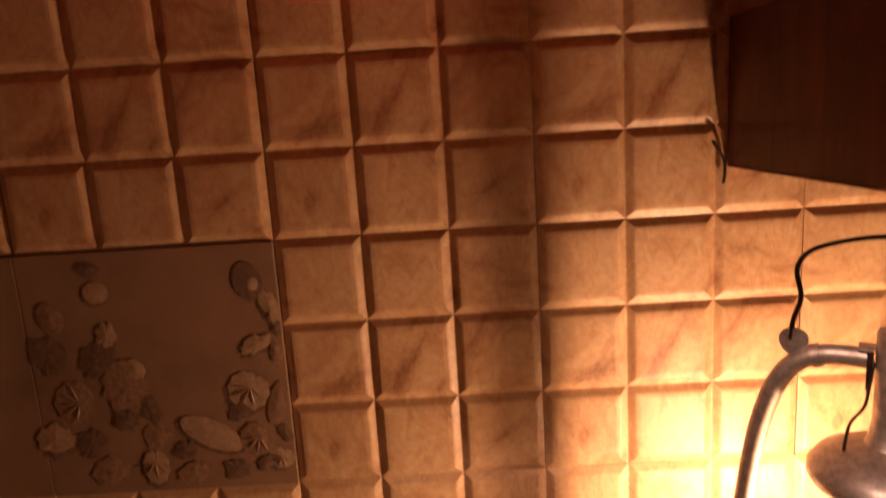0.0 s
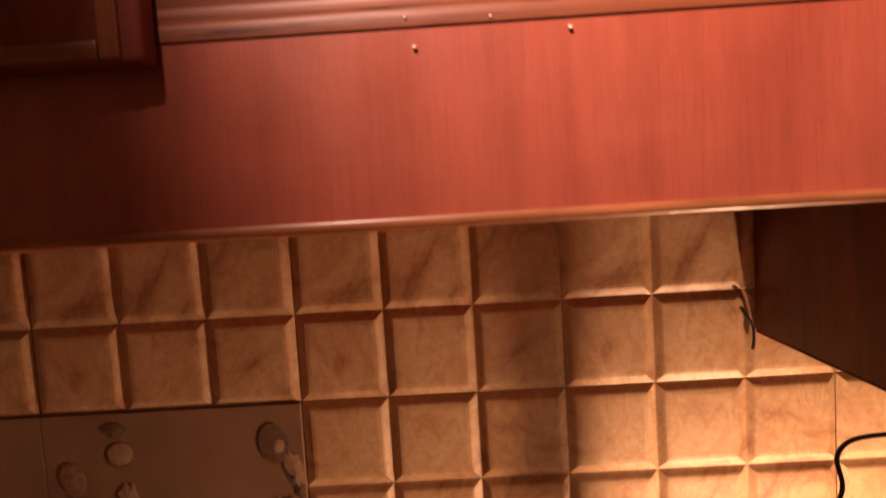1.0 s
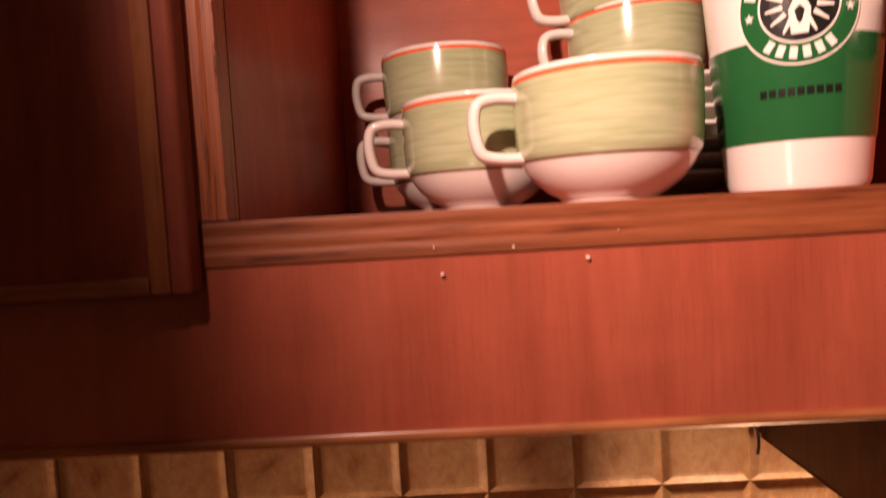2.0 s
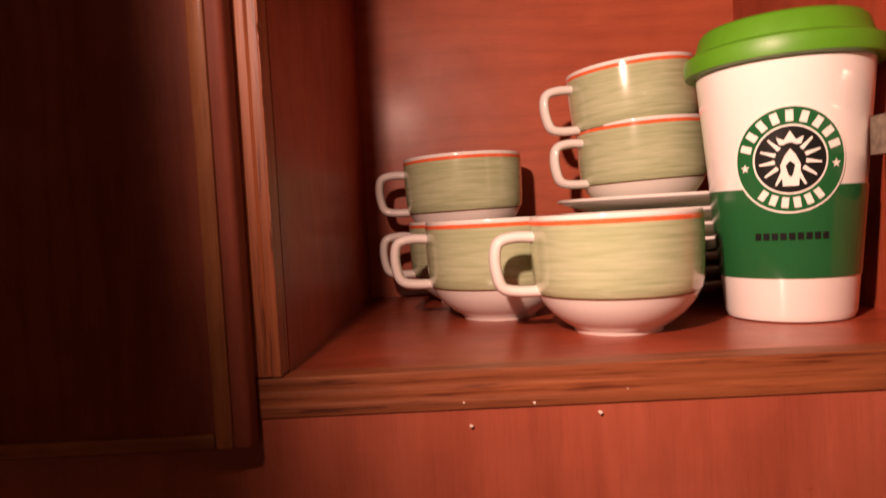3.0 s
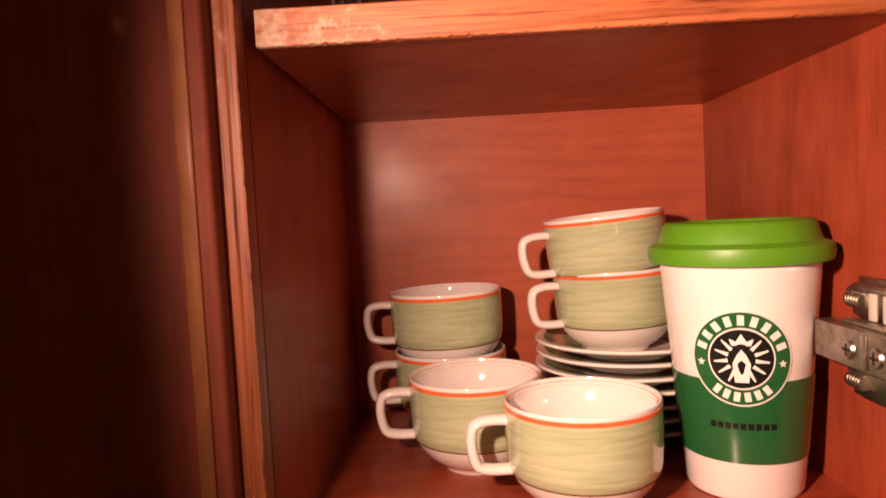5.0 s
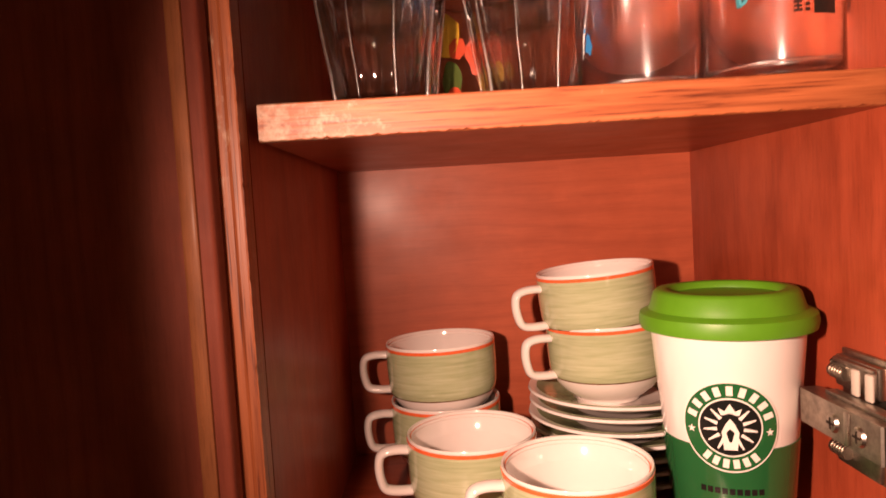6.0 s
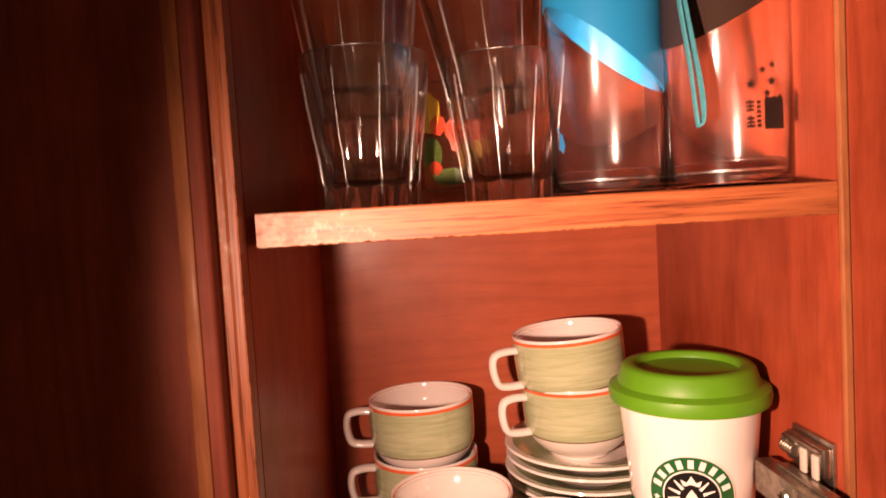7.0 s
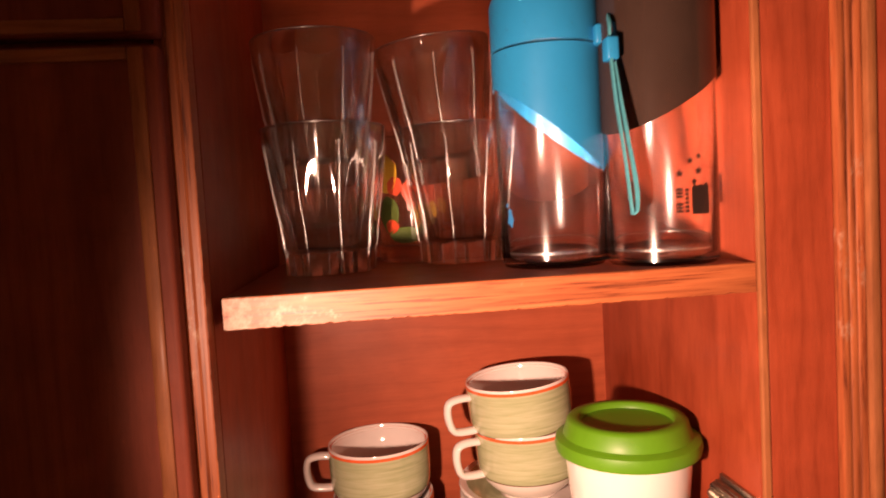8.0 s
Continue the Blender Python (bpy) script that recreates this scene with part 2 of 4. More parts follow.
_t.links.new(_both.outputs[0], _t.nodes["Material Output"].inputs["Surface"])
M_RIB = clear("moulded_glass_ridge", (0.96, 0.98, 0.97), 0.02, 1.4)
_r = M_RIB.node_tree.nodes["Principled BSDF"].inputs
_r["Coat Weight"].default_value, _r["Coat Roughness"].default_value, _r["Coat IOR"].default_value = 1.0, 0.26, 1.9
M_PLASTIC = clear("clear_plastic", (0.95, 0.955, 0.965), 0.02, 1.40)
M_PLASTIC.node_tree.nodes["Principled BSDF"].inputs["Coat Weight"].default_value = 0.4
M_PLASTIC.node_tree.nodes["Principled BSDF"].inputs["Coat Roughness"].default_value = 0.16
M_PLASTIC.node_tree.nodes["Principled BSDF"].inputs["Coat IOR"].default_value = 1.6
M_BLUE = plain("blue_plastic", (0.012, 0.235, 0.50), 0.34, vary=0.05, scale=30, grain=0.02)
M_SMOKE = plain("dark_brown_plastic", (0.085, 0.052, 0.040), 0.18, vary=0.1, scale=30, grain=0.0)
_s = M_SMOKE.node_tree.nodes["Principled BSDF"].inputs
_s["Transmission Weight"].default_value = 0.55
M_STRAP = plain("turquoise_webbing", (0.055, 0.30, 0.36), 0.65, vary=0.2, scale=500, grain=0.2)
M_BLUEPRINT = plain("blue_print", (0.03, 0.18, 0.42), 0.3, vary=0.1, grain=0.0)
M_DARKPRINT = plain("dark_print", (0.022, 0.014, 0.012), 0.35, vary=0.1, grain=0.0)
M_YELLOW = plain("yellow_print", (0.62, 0.36, 0.035), 0.3, vary=0.1, grain=0.0)
M_REDP = plain("red_print", (0.58, 0.075, 0.030), 0.3, vary=0.1, grain=0.0)
M_GREENP = plain("green_print", (0.09, 0.13, 0.03), 0.3, vary=0.1, grain=0.0)
M_HINGE = steel("hinge_steel", (0.52, 0.47, 0.40), 0.26)
M_SCREW = steel("screw_steel", (0.66, 0.60, 0.52), 0.20)
M_BUFF = plain("white_nylon", (0.52, 0.47, 0.40), 0.3, vary=0.03, grain=0.0)
M_LAMP = steel("lantern_tin", (0.58, 0.50, 0.42), 0.36)
M_LAMP.node_tree.nodes["Principled BSDF"].inputs["Metallic"].default_value = 0.75
M_WIRE = plain("dark_wire", (0.045, 0.030, 0.022), 0.4, metal=0.6, vary=0.3, scale=300)
M_CHIP = plain("bare_chip", (0.78, 0.62, 0.52), 0.7, vary=0.1)
m_flame, _nt, _b = nodes_of("flame")
_b.inputs["Base Color"].default_value = (1, 0.6, 0.2, 1)
_b.inputs["Emission Color"].default_value = (1.0, 0.55, 0.16, 1)
_b.inputs["Emission Strength"].default_value = 25.0


# ---------------------------------------------------------------- mesh helpers
def finish(name, bm, material, parent=None, smooth=None):
    """Links a bmesh as one mesh object."""
    me = bpy.data.meshes.new(name)
    bmesh.ops.recalc_face_normals(bm, faces=bm.faces)
    bm.to_mesh(me)
    bm.free()
    me.materials.append(material)
    if smooth is not None:
        me.shade_smooth()
        me.set_sharp_from_angle(angle=radians(smooth))
    ob = new(name, me)
    if parent:
        ob.parent = parent
    return ob


def part(name, bm, material, parent, label="", smooth=None):
    ob = finish(name, bm, material, parent, smooth)
    if label:
        ob["label"] = label
    return ob


def box(bm, lo, hi, bevel=0.0, segments=2):
    lo, hi = [min(a, b) for a, b in zip(lo, hi)], [max(a, b) for a, b in zip(lo, hi)]
    v = [bm.verts.new((x, y, z)) for x in (lo[0], hi[0]) for y in (lo[1], hi[1]) for z in (lo[2], hi[2])]
    fs = [bm.faces.new([v[i] for i in f]) for f in ((0, 1, 3, 2), (4, 6, 7, 5), (0, 4, 5, 1), (2, 3, 7, 6), (0, 2, 6, 4), (1, 5, 7, 3))]
    if bevel:
        edges = list({e for f in fs for e in f.edges})
        bmesh.ops.bevel(bm, geom=edges, offset=bevel, segments=segments, affect="EDGES", profile=0.5)
    return bm


def slab(lo, hi, bevel=0.0, segments=2):
    return box(bmesh.new(), lo, hi, bevel, segments)


def revolve(profile, n=64, closed=False, bm=None, centre=(0, 0, 0), phase=0.0):
    """A turned body about z from (radius, height) pairs."""
    bm = bm or bmesh.new()
    rings = []
    for r, z in profile:
        if r < 1e-6:
            rings.append([bm.verts.new((centre[0], centre[1], centre[2] + z))])
        else:
            rings.append([bm.verts.new((centre[0] + r * math.cos(2 * math.pi * k / n + phase), centre[1] + r * math.sin(2 * math.pi * k / n + phase), centre[2] + z)) for k in range(n)])
    pairs = list(zip(rings, rings[1:])) + ([(rings[-1], rings[0])] if closed else [])
    for a, b in pairs:
        for k in range(n):
            j = (k + 1) % n
            if len(a) == 1 and len(b) == 1:
                continue
            if len(a) == 1:
                bm.faces.new((a[0], b[k], b[j]))
            elif len(b) == 1:
                bm.faces.new((a[k], a[j], b[0]))
            else:
                bm.faces.new((a[k], a[j], b[j], b[k]))
    return bm


def tube(points, section, bm=None, caps=True):
    """Sweeps a section (pairs across, up) along points."""
    bm = bm or bmesh.new()
    pts = [Vector(p) for p in points]
    rings, side = [], None
    for i, p in enumerate(pts):
        d = (pts[min(i + 1, len(pts) - 1)] - pts[max(i - 1, 0)]).normalized()
        if side is None:
            side = d.cross(Vector((0, 1, 0)) if abs(d.y) < 0.9 else Vector((0, 0, 1))).normalized()
        side = (side - d * side.dot(d)).normalized()
        up = d.cross(side)
        rings.append([bm.verts.new(p + side * a + up * b) for a, b in section])
    n = len(section)
    for a, b in zip(rings, rings[1:]):
        for k in range(n):
            bm.faces.new((a[k], a[(k + 1) % n], b[(k + 1) % n], b[k]))
    if caps:
        bm.faces.new(rings[0])
        bm.faces.new(list(reversed(rings[-1])))
    return bm


def circle(r, n=12, squash=1.0):
    return [(r * math.cos(2 * math.pi * k / n), r * squash * math.sin(2 * math.pi * k / n)) for k in range(n)]


def smooth_path(points, steps=8):
    """A rounded line through the points."""
    p = [Vector(q) for q in points]
    p = [p[0] * 2 - p[1], *p, p[-1] * 2 - p[-2]]
    out = []
    for a, b, c, d in zip(p, p[1:], p[2:], p[3:]):
        for k in range(steps):
            t = k / steps
            out.append(0.5 * (2 * b + (c - a) * t + (2 * a - 5 * b + 4 * c - d) * t * t + (3 * b - a - 3 * c + d) * t ** 3))
    return out + [p[-2]]


def thing(name, at, label, category, group=""):
    ob = new(name)
    ob.location = at
    ob.empty_display_size = 0.02
    return tagged(ob, label, category, group)


def outline(bm, pts, put, depth=0.0):
    """A flat piece through pts laid on a surface by put(u, v, lift)."""
    a = [bm.verts.new(put(u, v, depth)) for u, v in pts]
    bm.faces.new(a)
    return bm


# ---------------------------------------------------------------- the room
XL, XR = 0.0430, 0.3290          # inner sides of the open cupboard
YB, YF = -0.0120, -0.2735        # its back, and the front of the carcass
ZB, ZS, TS = 1.4888, 1.7375, 0.0158   # bottom board, shelf top, shelf thickness
RX0, RX1, RY0, RY1 = -1.0, 1.5, -1.5, 0.0

tagged(finish("floor", slab((RX0, RY0, -0.1), (RX1, RY1 + 0.1, 0.0)), M_FLOOR), "dark kitchen floor", "floor", kind="structure")
tagged(finish("ceiling", slab((RX0, RY0, 2.5), (RX1, RY1 + 0.1, 2.6)), M_WALL), "plain pale kitchen ceiling out of view", "ceiling", kind="structure")
tagged(finish("wall_west", slab((RX0 - 0.1, RY0, 0.0), (RX0, RY1 + 0.1, 2.5)), M_WALL), "plain pale kitchen wall out of view", "wall", kind="structure")
tagged(finish("wall_east", slab((RX1, RY0, 0.0), (RX1 + 0.1, RY1 + 0.1, 2.5)), M_WALL), "plain pale kitchen wall out of view", "wall", kind="structure")
tagged(finish("wall_south", slab((RX0 - 0.1, RY0 - 0.1, 0.0), (RX1 + 0.1, RY0, 2.5)), M_WALL), "plain pale kitchen wall out of view", "wall", kind="structure")
wall_north = tagged(finish("wall_north", slab((RX0, 0.006, 0.0), (RX1, 0.1, 2.5)), M_GROUT), "kitchen wall clad in sand-coloured raised-square tiles", "wall", kind="structure")
tagged(finish("counter", slab((RX0 + 0.01, -0.60, 0.8570), (RX1 - 0.01, 0.0, 0.8970), 0.004), M_COUNTER), "dark stone kitchen counter", "counter", kind="structure")

# ---------------------------------------------------------------- the open cupboard
cup_board = thing("wall_cupboard", (0.18, -0.15, 1.41), "open red-brown cherry wall cupboard with one shelf and worn edges", "cupboard")


def cupboard_part(name, bm, material, label="", smooth=None):
    ob = part(name, bm, material, None, label, smooth)
    ob.parent = cup_board
    ob.matrix_parent_inverse = Matrix.Translation(cup_board.location).inverted()
    return ob


ZT = 2.12
cupboard_part("back_panel", slab((XL - 0.012, YB, 1.44), (XR + 0.012, YB + 0.012, ZT)), M_BACK)
cupboard_part("side_panel", slab((XL - 0.016, YF + 0.012, 1.4745), (XL, YB, ZT)), M_SIDE)
cupboard_part("side_panel", slab((XR, -0.2583, 1.4745), (XR + 0.016, YB, ZT)), M_SIDE)
cupboard_part("side_edging", slab((XR + 0.0002, -0.2618, ZB), (XR + 0.0045, -0.2585, ZT), 0.0008), M_BEAD, "honey-coloured edge strip")
cupboard_part("bottom_board", slab((XL, YF + 0.012, ZB - 0.0125), (XR + 0.005, YB, ZB)), M_BOARD)
cupboard_part("shelf", slab((XL + 0.0040, -0.2566, ZS - 0.0156), (XR - 0.0004, YB, ZS)), M_BOARD)
cupboard_part("top_board", slab((XL, YF + 0.012, ZT - 0.016), (XR, YB, ZT - 0.001)), M_BOARD)


def moulded(section, axis, lo, hi, steps=1, ragged=(), wear=0.0):
    """A strip of that section (y, other) along x or z; the corners named in ragged are nibbled away."""
    bm = bmesh.new()
    n, rings, low = len(section), [], min(o for _, o in section)
    mid = (low + max(o for _, o in section)) / 2
    for s in range(steps + 1):
        l = lo + (hi - lo) * s / steps
        bite = wear * max(0.0, random.gauss(0.25, 0.4))
        ring = []
        for i, (y, o) in enumerate(section):
            q = o + (bite if o < mid else -bite) if i in ragged else o
            ring.append(bm.verts.new((l, y, q) if axis == "x" else (q, y, l)))
        rings.append(ring)
    for a, b in zip(rings, rings[1:]):
        for k in range(n):
            bm.faces.new((a[k], a[(k + 1) % n], b[(k + 1) % n], b[k]))
    bm.faces.new(rings[0])
    bm.faces.new(list(reversed(rings[-1])))
    return bm


def ribbed(o0, o1, y0, y1, depth=0.0005):
    """A strip section with two shallow grooves on its front."""
    w = o1 - o0
    front = [(0.0, 0.6), (0.06, 0.0), (0.30, 0.0), (0.35, 1.0), (0.40, 0.0), (0.62, 0.0), (0.67, 1.0), (0.72, 0.0), (0.94, 0.0), (1.0, 0.6)]
    return [(y0 + depth * d, o0 + w * f) for f, d in front] + [(y1, o1), (y1, o0)]


zl, zh = ZS - TS - 0.0003, ZS + 0.0003
edging = [(-0.2568, zl), (-0.2592, zl), (-0.2598, zl + 0.0004), (-0.2598, zl + 0.0014), (-0.2598, zh - 0.0006), (-0.2592, zh), (-0.2568, zh)]
cupboard_part("shelf_edging", moulded(edging, "x", XL + 0.0040, XR - 0.0004, 150, (1, 2), 0.0006), M_EDGEX, "edge strip with the varnish rubbed off at one end")
cupboard_part("stile", slab((XR + 0.0047, -0.2608, 1.4745), (0.3740, -0.2450, ZT), 0.0008), M_SIDE, "smooth red-brown stile")
cupboard_part("side_strip", moulded(ribbed(0.0285, 0.0428, -0.2745, -0.2620), "z", ZB + 0.0012, ZT, 300, (9,), 0.00025), M_EDGEZ, "grooved upright edge strip, scuffed pale along one corner")
cupboard_part("side_strip", moulded(ribbed(0.3742, 0.3885, -0.2655, -0.2450), "z", 1.4745, ZT), M_EDGEZ2, "upright edge strip with a pale scuffed corner", 40)
cupboard_part("bottom_strip", moulded(ribbed(1.4738, ZB + 0.0004, -0.2745, -0.2620, 0.00025), "x", 0.0285, 0.3740), M_EDGE0, "grooved level edge strip with dark grain, toned down for weak light", 40)
rail_bm = slab((-0.42, YF, 1.4125), (0.90, YF + 0.016, 1.4736), 0.0005)
apron = thing("apron", (0.19, YF + 0.008, 1.411), "long smooth red-brown wooden apron under the wall cupboards", "apron")


def under(parent, name, bm, m, lab="", smooth=None, at=None):
    ob = part(name, bm, m, parent, lab, smooth)
    ob.matrix_parent_inverse = Matrix.Translation(at or parent.location).inverted()
    return ob


under(apron, "rail", rail_bm, M_RAIL)
lip = [(YF - 0.0012, 1.4092), (YF - 0.0024, 1.4102), (YF - 0.0028, 1.4118), (YF - 0.0018, 1.4132), (YF + 0.0158, 1.4124), (YF + 0.0158, 1.4088), (YF + 0.001, 1.4088)]
under(apron, "lip", moulded(lip, "x", -0.42, 0.90), M_BEADX, "rounded honey-coloured lip", 50)

# pale chips in the varnish
for cx, cz, r in ((0.1652, 1.4703, 0.0008), (0.1155, 1.4672, 0.0007), (0.1402, 1.4752, 0.0006), (0.1130, 1.4765, 0.0005), (0.176, 1.4790, 0.0003)):
    bm = bmesh.new()
    vs = [bm.verts.new((cx + r * random.uniform(0.6, 1.2) * math.cos(a), -0.2752, cz + r * 0.7 * random.uniform(0.6, 1.2) * math.sin(a))) for a in (0.0, 0.9, 1.9, 2.8, 3.9, 5.1)]
    bmesh.ops.extrude_face_region(bm, geom=[bm.faces.new(vs)])
    for v in vs:
        v.co.y += 0.0010
    ob = part("chip", bm, M_CHIP, None)
    ob.parent, ob.matrix_parent_inverse = cup_board, Matrix.Translation(cup_board.location).inverted()


# ---------------------------------------------------------------- neighbouring doors
def panel_door(owner, x0, x1, z0, z1, y0, y1, label, shade):
    """A slab door with a honey bead set in from its edges."""
    door = under(owner, "door", slab((x0, y0, z0), (x1, y1, z1), 0.0022, 3), shade, label, 40)
    b0, b1, e0, e1, lift = 0.0062, 0.0130, 0.0012, 0.0072, 0.0016
    for lo, hi, m in (((x1 - b1, z0 + e0), (x1 - b0, z1 - e0), M_BEAD), ((x0 + b0, z0 + e0), (x0 + b1, z1 - e0), M_BEAD),
                      ((x0 + b1, z0 + e0), (x1 - b1, z0 + e1), M_BEADX), ((x0 + b1, z1 - e1), (x1 - b1, z1 - e0), M_BEADX)):
        part("bead", slab((lo[0], y0 - lift, lo[1]), (hi[0], y0 + 0.002, hi[1]), 0.0012, 2), m, door, "honey-coloured bead", 40)
    return door


left_cupboard = thing("wall_cupboard", (-0.15, -0.14, 1.456), "closed dark cherry wall cupboard with beaded doors", "cupboard")
under(left_cupboard, "carcass", slab((-0.34, YF + 0.003, 1.4745), (0.0265, -0.003, 2.12)), M_SIDE)
panel_door(left_cupboard, -0.33, 0.0335, 1.4655, 1.8565, -0.2870, -0.2752, "closed lower door with a honey-coloured bead", M_DOOR)
panel_door(left_cupboard, -0.33, 0.0335, 1.8605, 2.11, -0.2870, -0.2752, "closed upper door with a honey-coloured bead", M_DOOR)
right_cupboard = thing("wall_cupboard", (0.55, -0.14, 1.456), "closed red-brown wall cupboard beside the open one", "cupboard")
under(right_cupboard, "carcass", slab((0.3742, -0.2440, 1.4745), (0.88, -0.003, 2.12)), M_SIDE)
under(right_cupboard, "bead", slab((0.3890, -0.2690, 1.4750), (0.3945, -0.2445, 2.11), 0.001), M_BEAD, "honey-coloured bead", 40)
under(right_cupboard, "door", slab((0.3950, -0.2675, 1.4750), (0.87, -0.2445, 2.11), 0.001), M_SIDE, "closed red-brown door", 40)
hood_panel = thing("hood_panel", (0.343, -0.13, 1.3055), "dark brown panel hanging below the cupboards", "panel")
under(hood_panel, "panel", slab((0.3405, -0.256, 1.3063), (0.358, -0.003, 1.4105), 0.0008), M_HOOD)
under(hood_panel, "edge_strip", slab((0.3402, -0.2563, 1.3050), (0.3583, -0.003, 1.3062), 0.0004), M_DOOR, "thin edge strip")


# ---------------------------------------------------------------- cups
R_CUP, H_CUP = 0.0415, 0.0572


def cup_at(at, turn, tilt=(0, 0), label="", group="green cups"):
    """A stacking cup: white foot and inside, green brushed band, orange rim line, square handle."""
    cup = thing("cup", at, label, "cup", group)
    cup.rotation_euler = (tilt[0], tilt[1], turn)
    r, h = R_CUP, H_CUP
    k = h / 0.0478
    body = [(0.0, 0.0018 * k), (r * 0.42, 0.0018 * k), (r * 0.46, 0.0), (r * 0.52, 0.0), (r * 0.54, 0.0018 * k), (r * 0.66, 0.0042 * k), (r * 0.79, 0.0080 * k), (r * 0.89, 0.0124 * k), (r * 0.940, 0.0160 * k)]
    bm = revolve(body + [(r * 0.90, 0.0162 * k), (r * 0.90, h * 0.5), (r * 0.93, h - 0.004 * k), (r * 0.985, h - 0.0022 * k), (r * 0.995, h - 0.0008 * k), (r * 0.985, h), (r * 0.96, h - 0.0002 * k), (r * 0.935, h - 0.003 * k),
                         (r * 0.90, h * 0.55), (r * 0.87, 0.020 * k), (r * 0.74, 0.0105 * k), (r * 0.5, 0.0062 * k), (0.0, 0.0050 * k)], 72)
    part("body", bm, M_CHINA, cup, "white glazed china", 50)
    part("band", revolve([(r * 0.902, 0.0163 * k), (r * 0.950, 0.0165 * k), (r * 0.974, 0.0178 * k), (r * 0.986, 0.0215 * k), (r * 0.995, 0.0275 * k), (r * 1.001, 0.0345 * k), (r * 1.0, h - 0.0036 * k), (r * 0.93, h - 0.0036 * k)], 72), M_GREEN, cup, "pale green brushed glaze", 50)
    part("rim_line", revolve([(r * 0.93, h - 0.00355 * k), (r * 1.0, h - 0.00355 * k), (r * 1.0, h - 0.0020 * k), (r * 0.985, h - 0.0017 * k), (r * 0.93, h - 0.0017 * k)], 72), M_ORANGE, cup, "orange line under the rim", 50)
    part("foot_line", revolve([(r * 0.935, 0.01585 * k), (r * 0.9445, 0.0158 * k), (r * 0.9515, 0.0164 * k), (r * 0.935, 0.0164 * k)], 72, closed=True), M_BROWNLINE, cup, "thin brown line under the glaze", 50)
    x0 = -r * 0.955
    pts = smooth_path([(x0 + q[0] * k, 0, h - q[1] * k) for q in ((0.002, 0.0085), (-0.008, 0.0078), (-0.0150, 0.0095), (-0.0170, 0.0150), (-0.0165, 0.0225), (-0.0142, 0.0282), (-0.0080, 0.0300), (0.003, 0.0303))], 6)
    part("handle", tube(pts, circle(0.0025 * k, 10, 1.7)), M_CHINA, cup, "square looped white handle", 60)
    return cup


def saucer_at(at, label, first=None):
    if first:
        return copy_thing(first, Matrix.Translation(at))
    s = thing("saucer", at, label, "saucer", "stacked saucers")
    q = 1.16
    plate = [(0.0, 0.0012), (0.021, 0.0012), (0.022, 0.0), (0.025, 0.0), (0.026, 0.0016), (0.042, 0.0060), (0.0545, 0.0098), (0.0558, 0.0108), (0.0552, 0.0122), (0.0536, 0.0120), (0.041, 0.0082), (0.028, 0.0040), (0.0, 0.0036)]
    well = [(0.0285, 0.00445), (0.041, 0.00832), (0.0500, 0.01105), (0.0505, 0.01165), (0.0412, 0.00905), (0.0280, 0.00495)]
    part("plate", revolve([(r * q, z * q) for r, z in plate], 72), M_CHINA, s, "white glazed china", 50)
    part("well", revolve([(r * q, z * q) for r, z in well], 72, closed=True), M_GREEN, s, "green brushed glaze", 50)
    return s


cup_at((0.1908, -0.1985, ZB), radians(6), (0, 0), "pale green and white china cup standing on the board")
cup_at((0.1360, -0.1362, ZB), radians(4), (0, 0), "pale green and white china cup on the board behind another")
bx, by = 0.1200, -0.0545
NEST = 0.0372
cup_at((bx, by, ZB), radians(8), (0, 0), "lower green china cup of a short stack")
cup_at((bx - 0.0006, by, ZB + 0.0440), radians(-2), (0, radians(-1.0)), "upper green china cup nested in another")
sx, sy = 0.2455, -0.0775
first = saucer_at((sx, sy, ZB), "white china saucer with a green well, in a stack")
NS, PILE = 7, 0.0087
for k in range(1, NS):
    saucer_at((sx + random.uniform(-0.0012, 0.0012), sy + random.uniform(-0.001, 0.001), ZB + PILE * k), "", first)
zc = ZB + PILE * (NS - 1) + 0.0046
cup_at((sx - 0.0065, sy - 0.0015, zc), radians(10), (0, radians(-2)), "green china cup standing on stacked saucers")
cup_at((sx - 0.0095, sy - 0.0015, zc + NEST), radians(8), (0, radians(-4.5)), "upper green china cup leaning in its stack")

# ---------------------------------------------------------------- tumbler with silicone lid
TUM = (0.2818, -0.1830)
tumbler = thing("travel_tumbler", (*TUM, ZB), "white ceramic travel tumbler with green print and bright green silicone lid", "tumbler")
tumbler.scale = (1.2, 1.2, 1.235)
R0, R1, HT = 0.0252, 0.0346, 0.1050


def tum_r(z):
    return R0 + (R1 - R0) * z / HT


part("body", revolve([(0.0, 0.002), (R0 - 0.004, 0.002), (R0 - 0.0025, 0.0), (R0 - 0.0008, 0.0006), (tum_r(0.003), 0.003), (R1, HT), (R1 - 0.003, HT), (R0 - 0.003, 0.006), (0.0, 0.006)], 96), M_CHINA, tumbler, "white glazed ceramic", 40)
part("green_band", revolve([(tum_r(z) + d, z) for z, d in ((0.0175, 0.0), (0.0176, 0.0004), (0.0300, 0.0004), (0.0524, 0.0004), (0.0525, 0.0))], 96), M_BAND, tumbler, "dark green printed band", 40)


def on_tumbler(u, v, lift):
    """u metres round the wall from the front mark, v metres up."""
    a = FACE + u / tum_r(v)
    r = tum_r(v) + lift
    return (r * math.cos(a), r * math.sin(a), v)


FACE = radians(-112)
CU, CV = 0.0, 0.0625


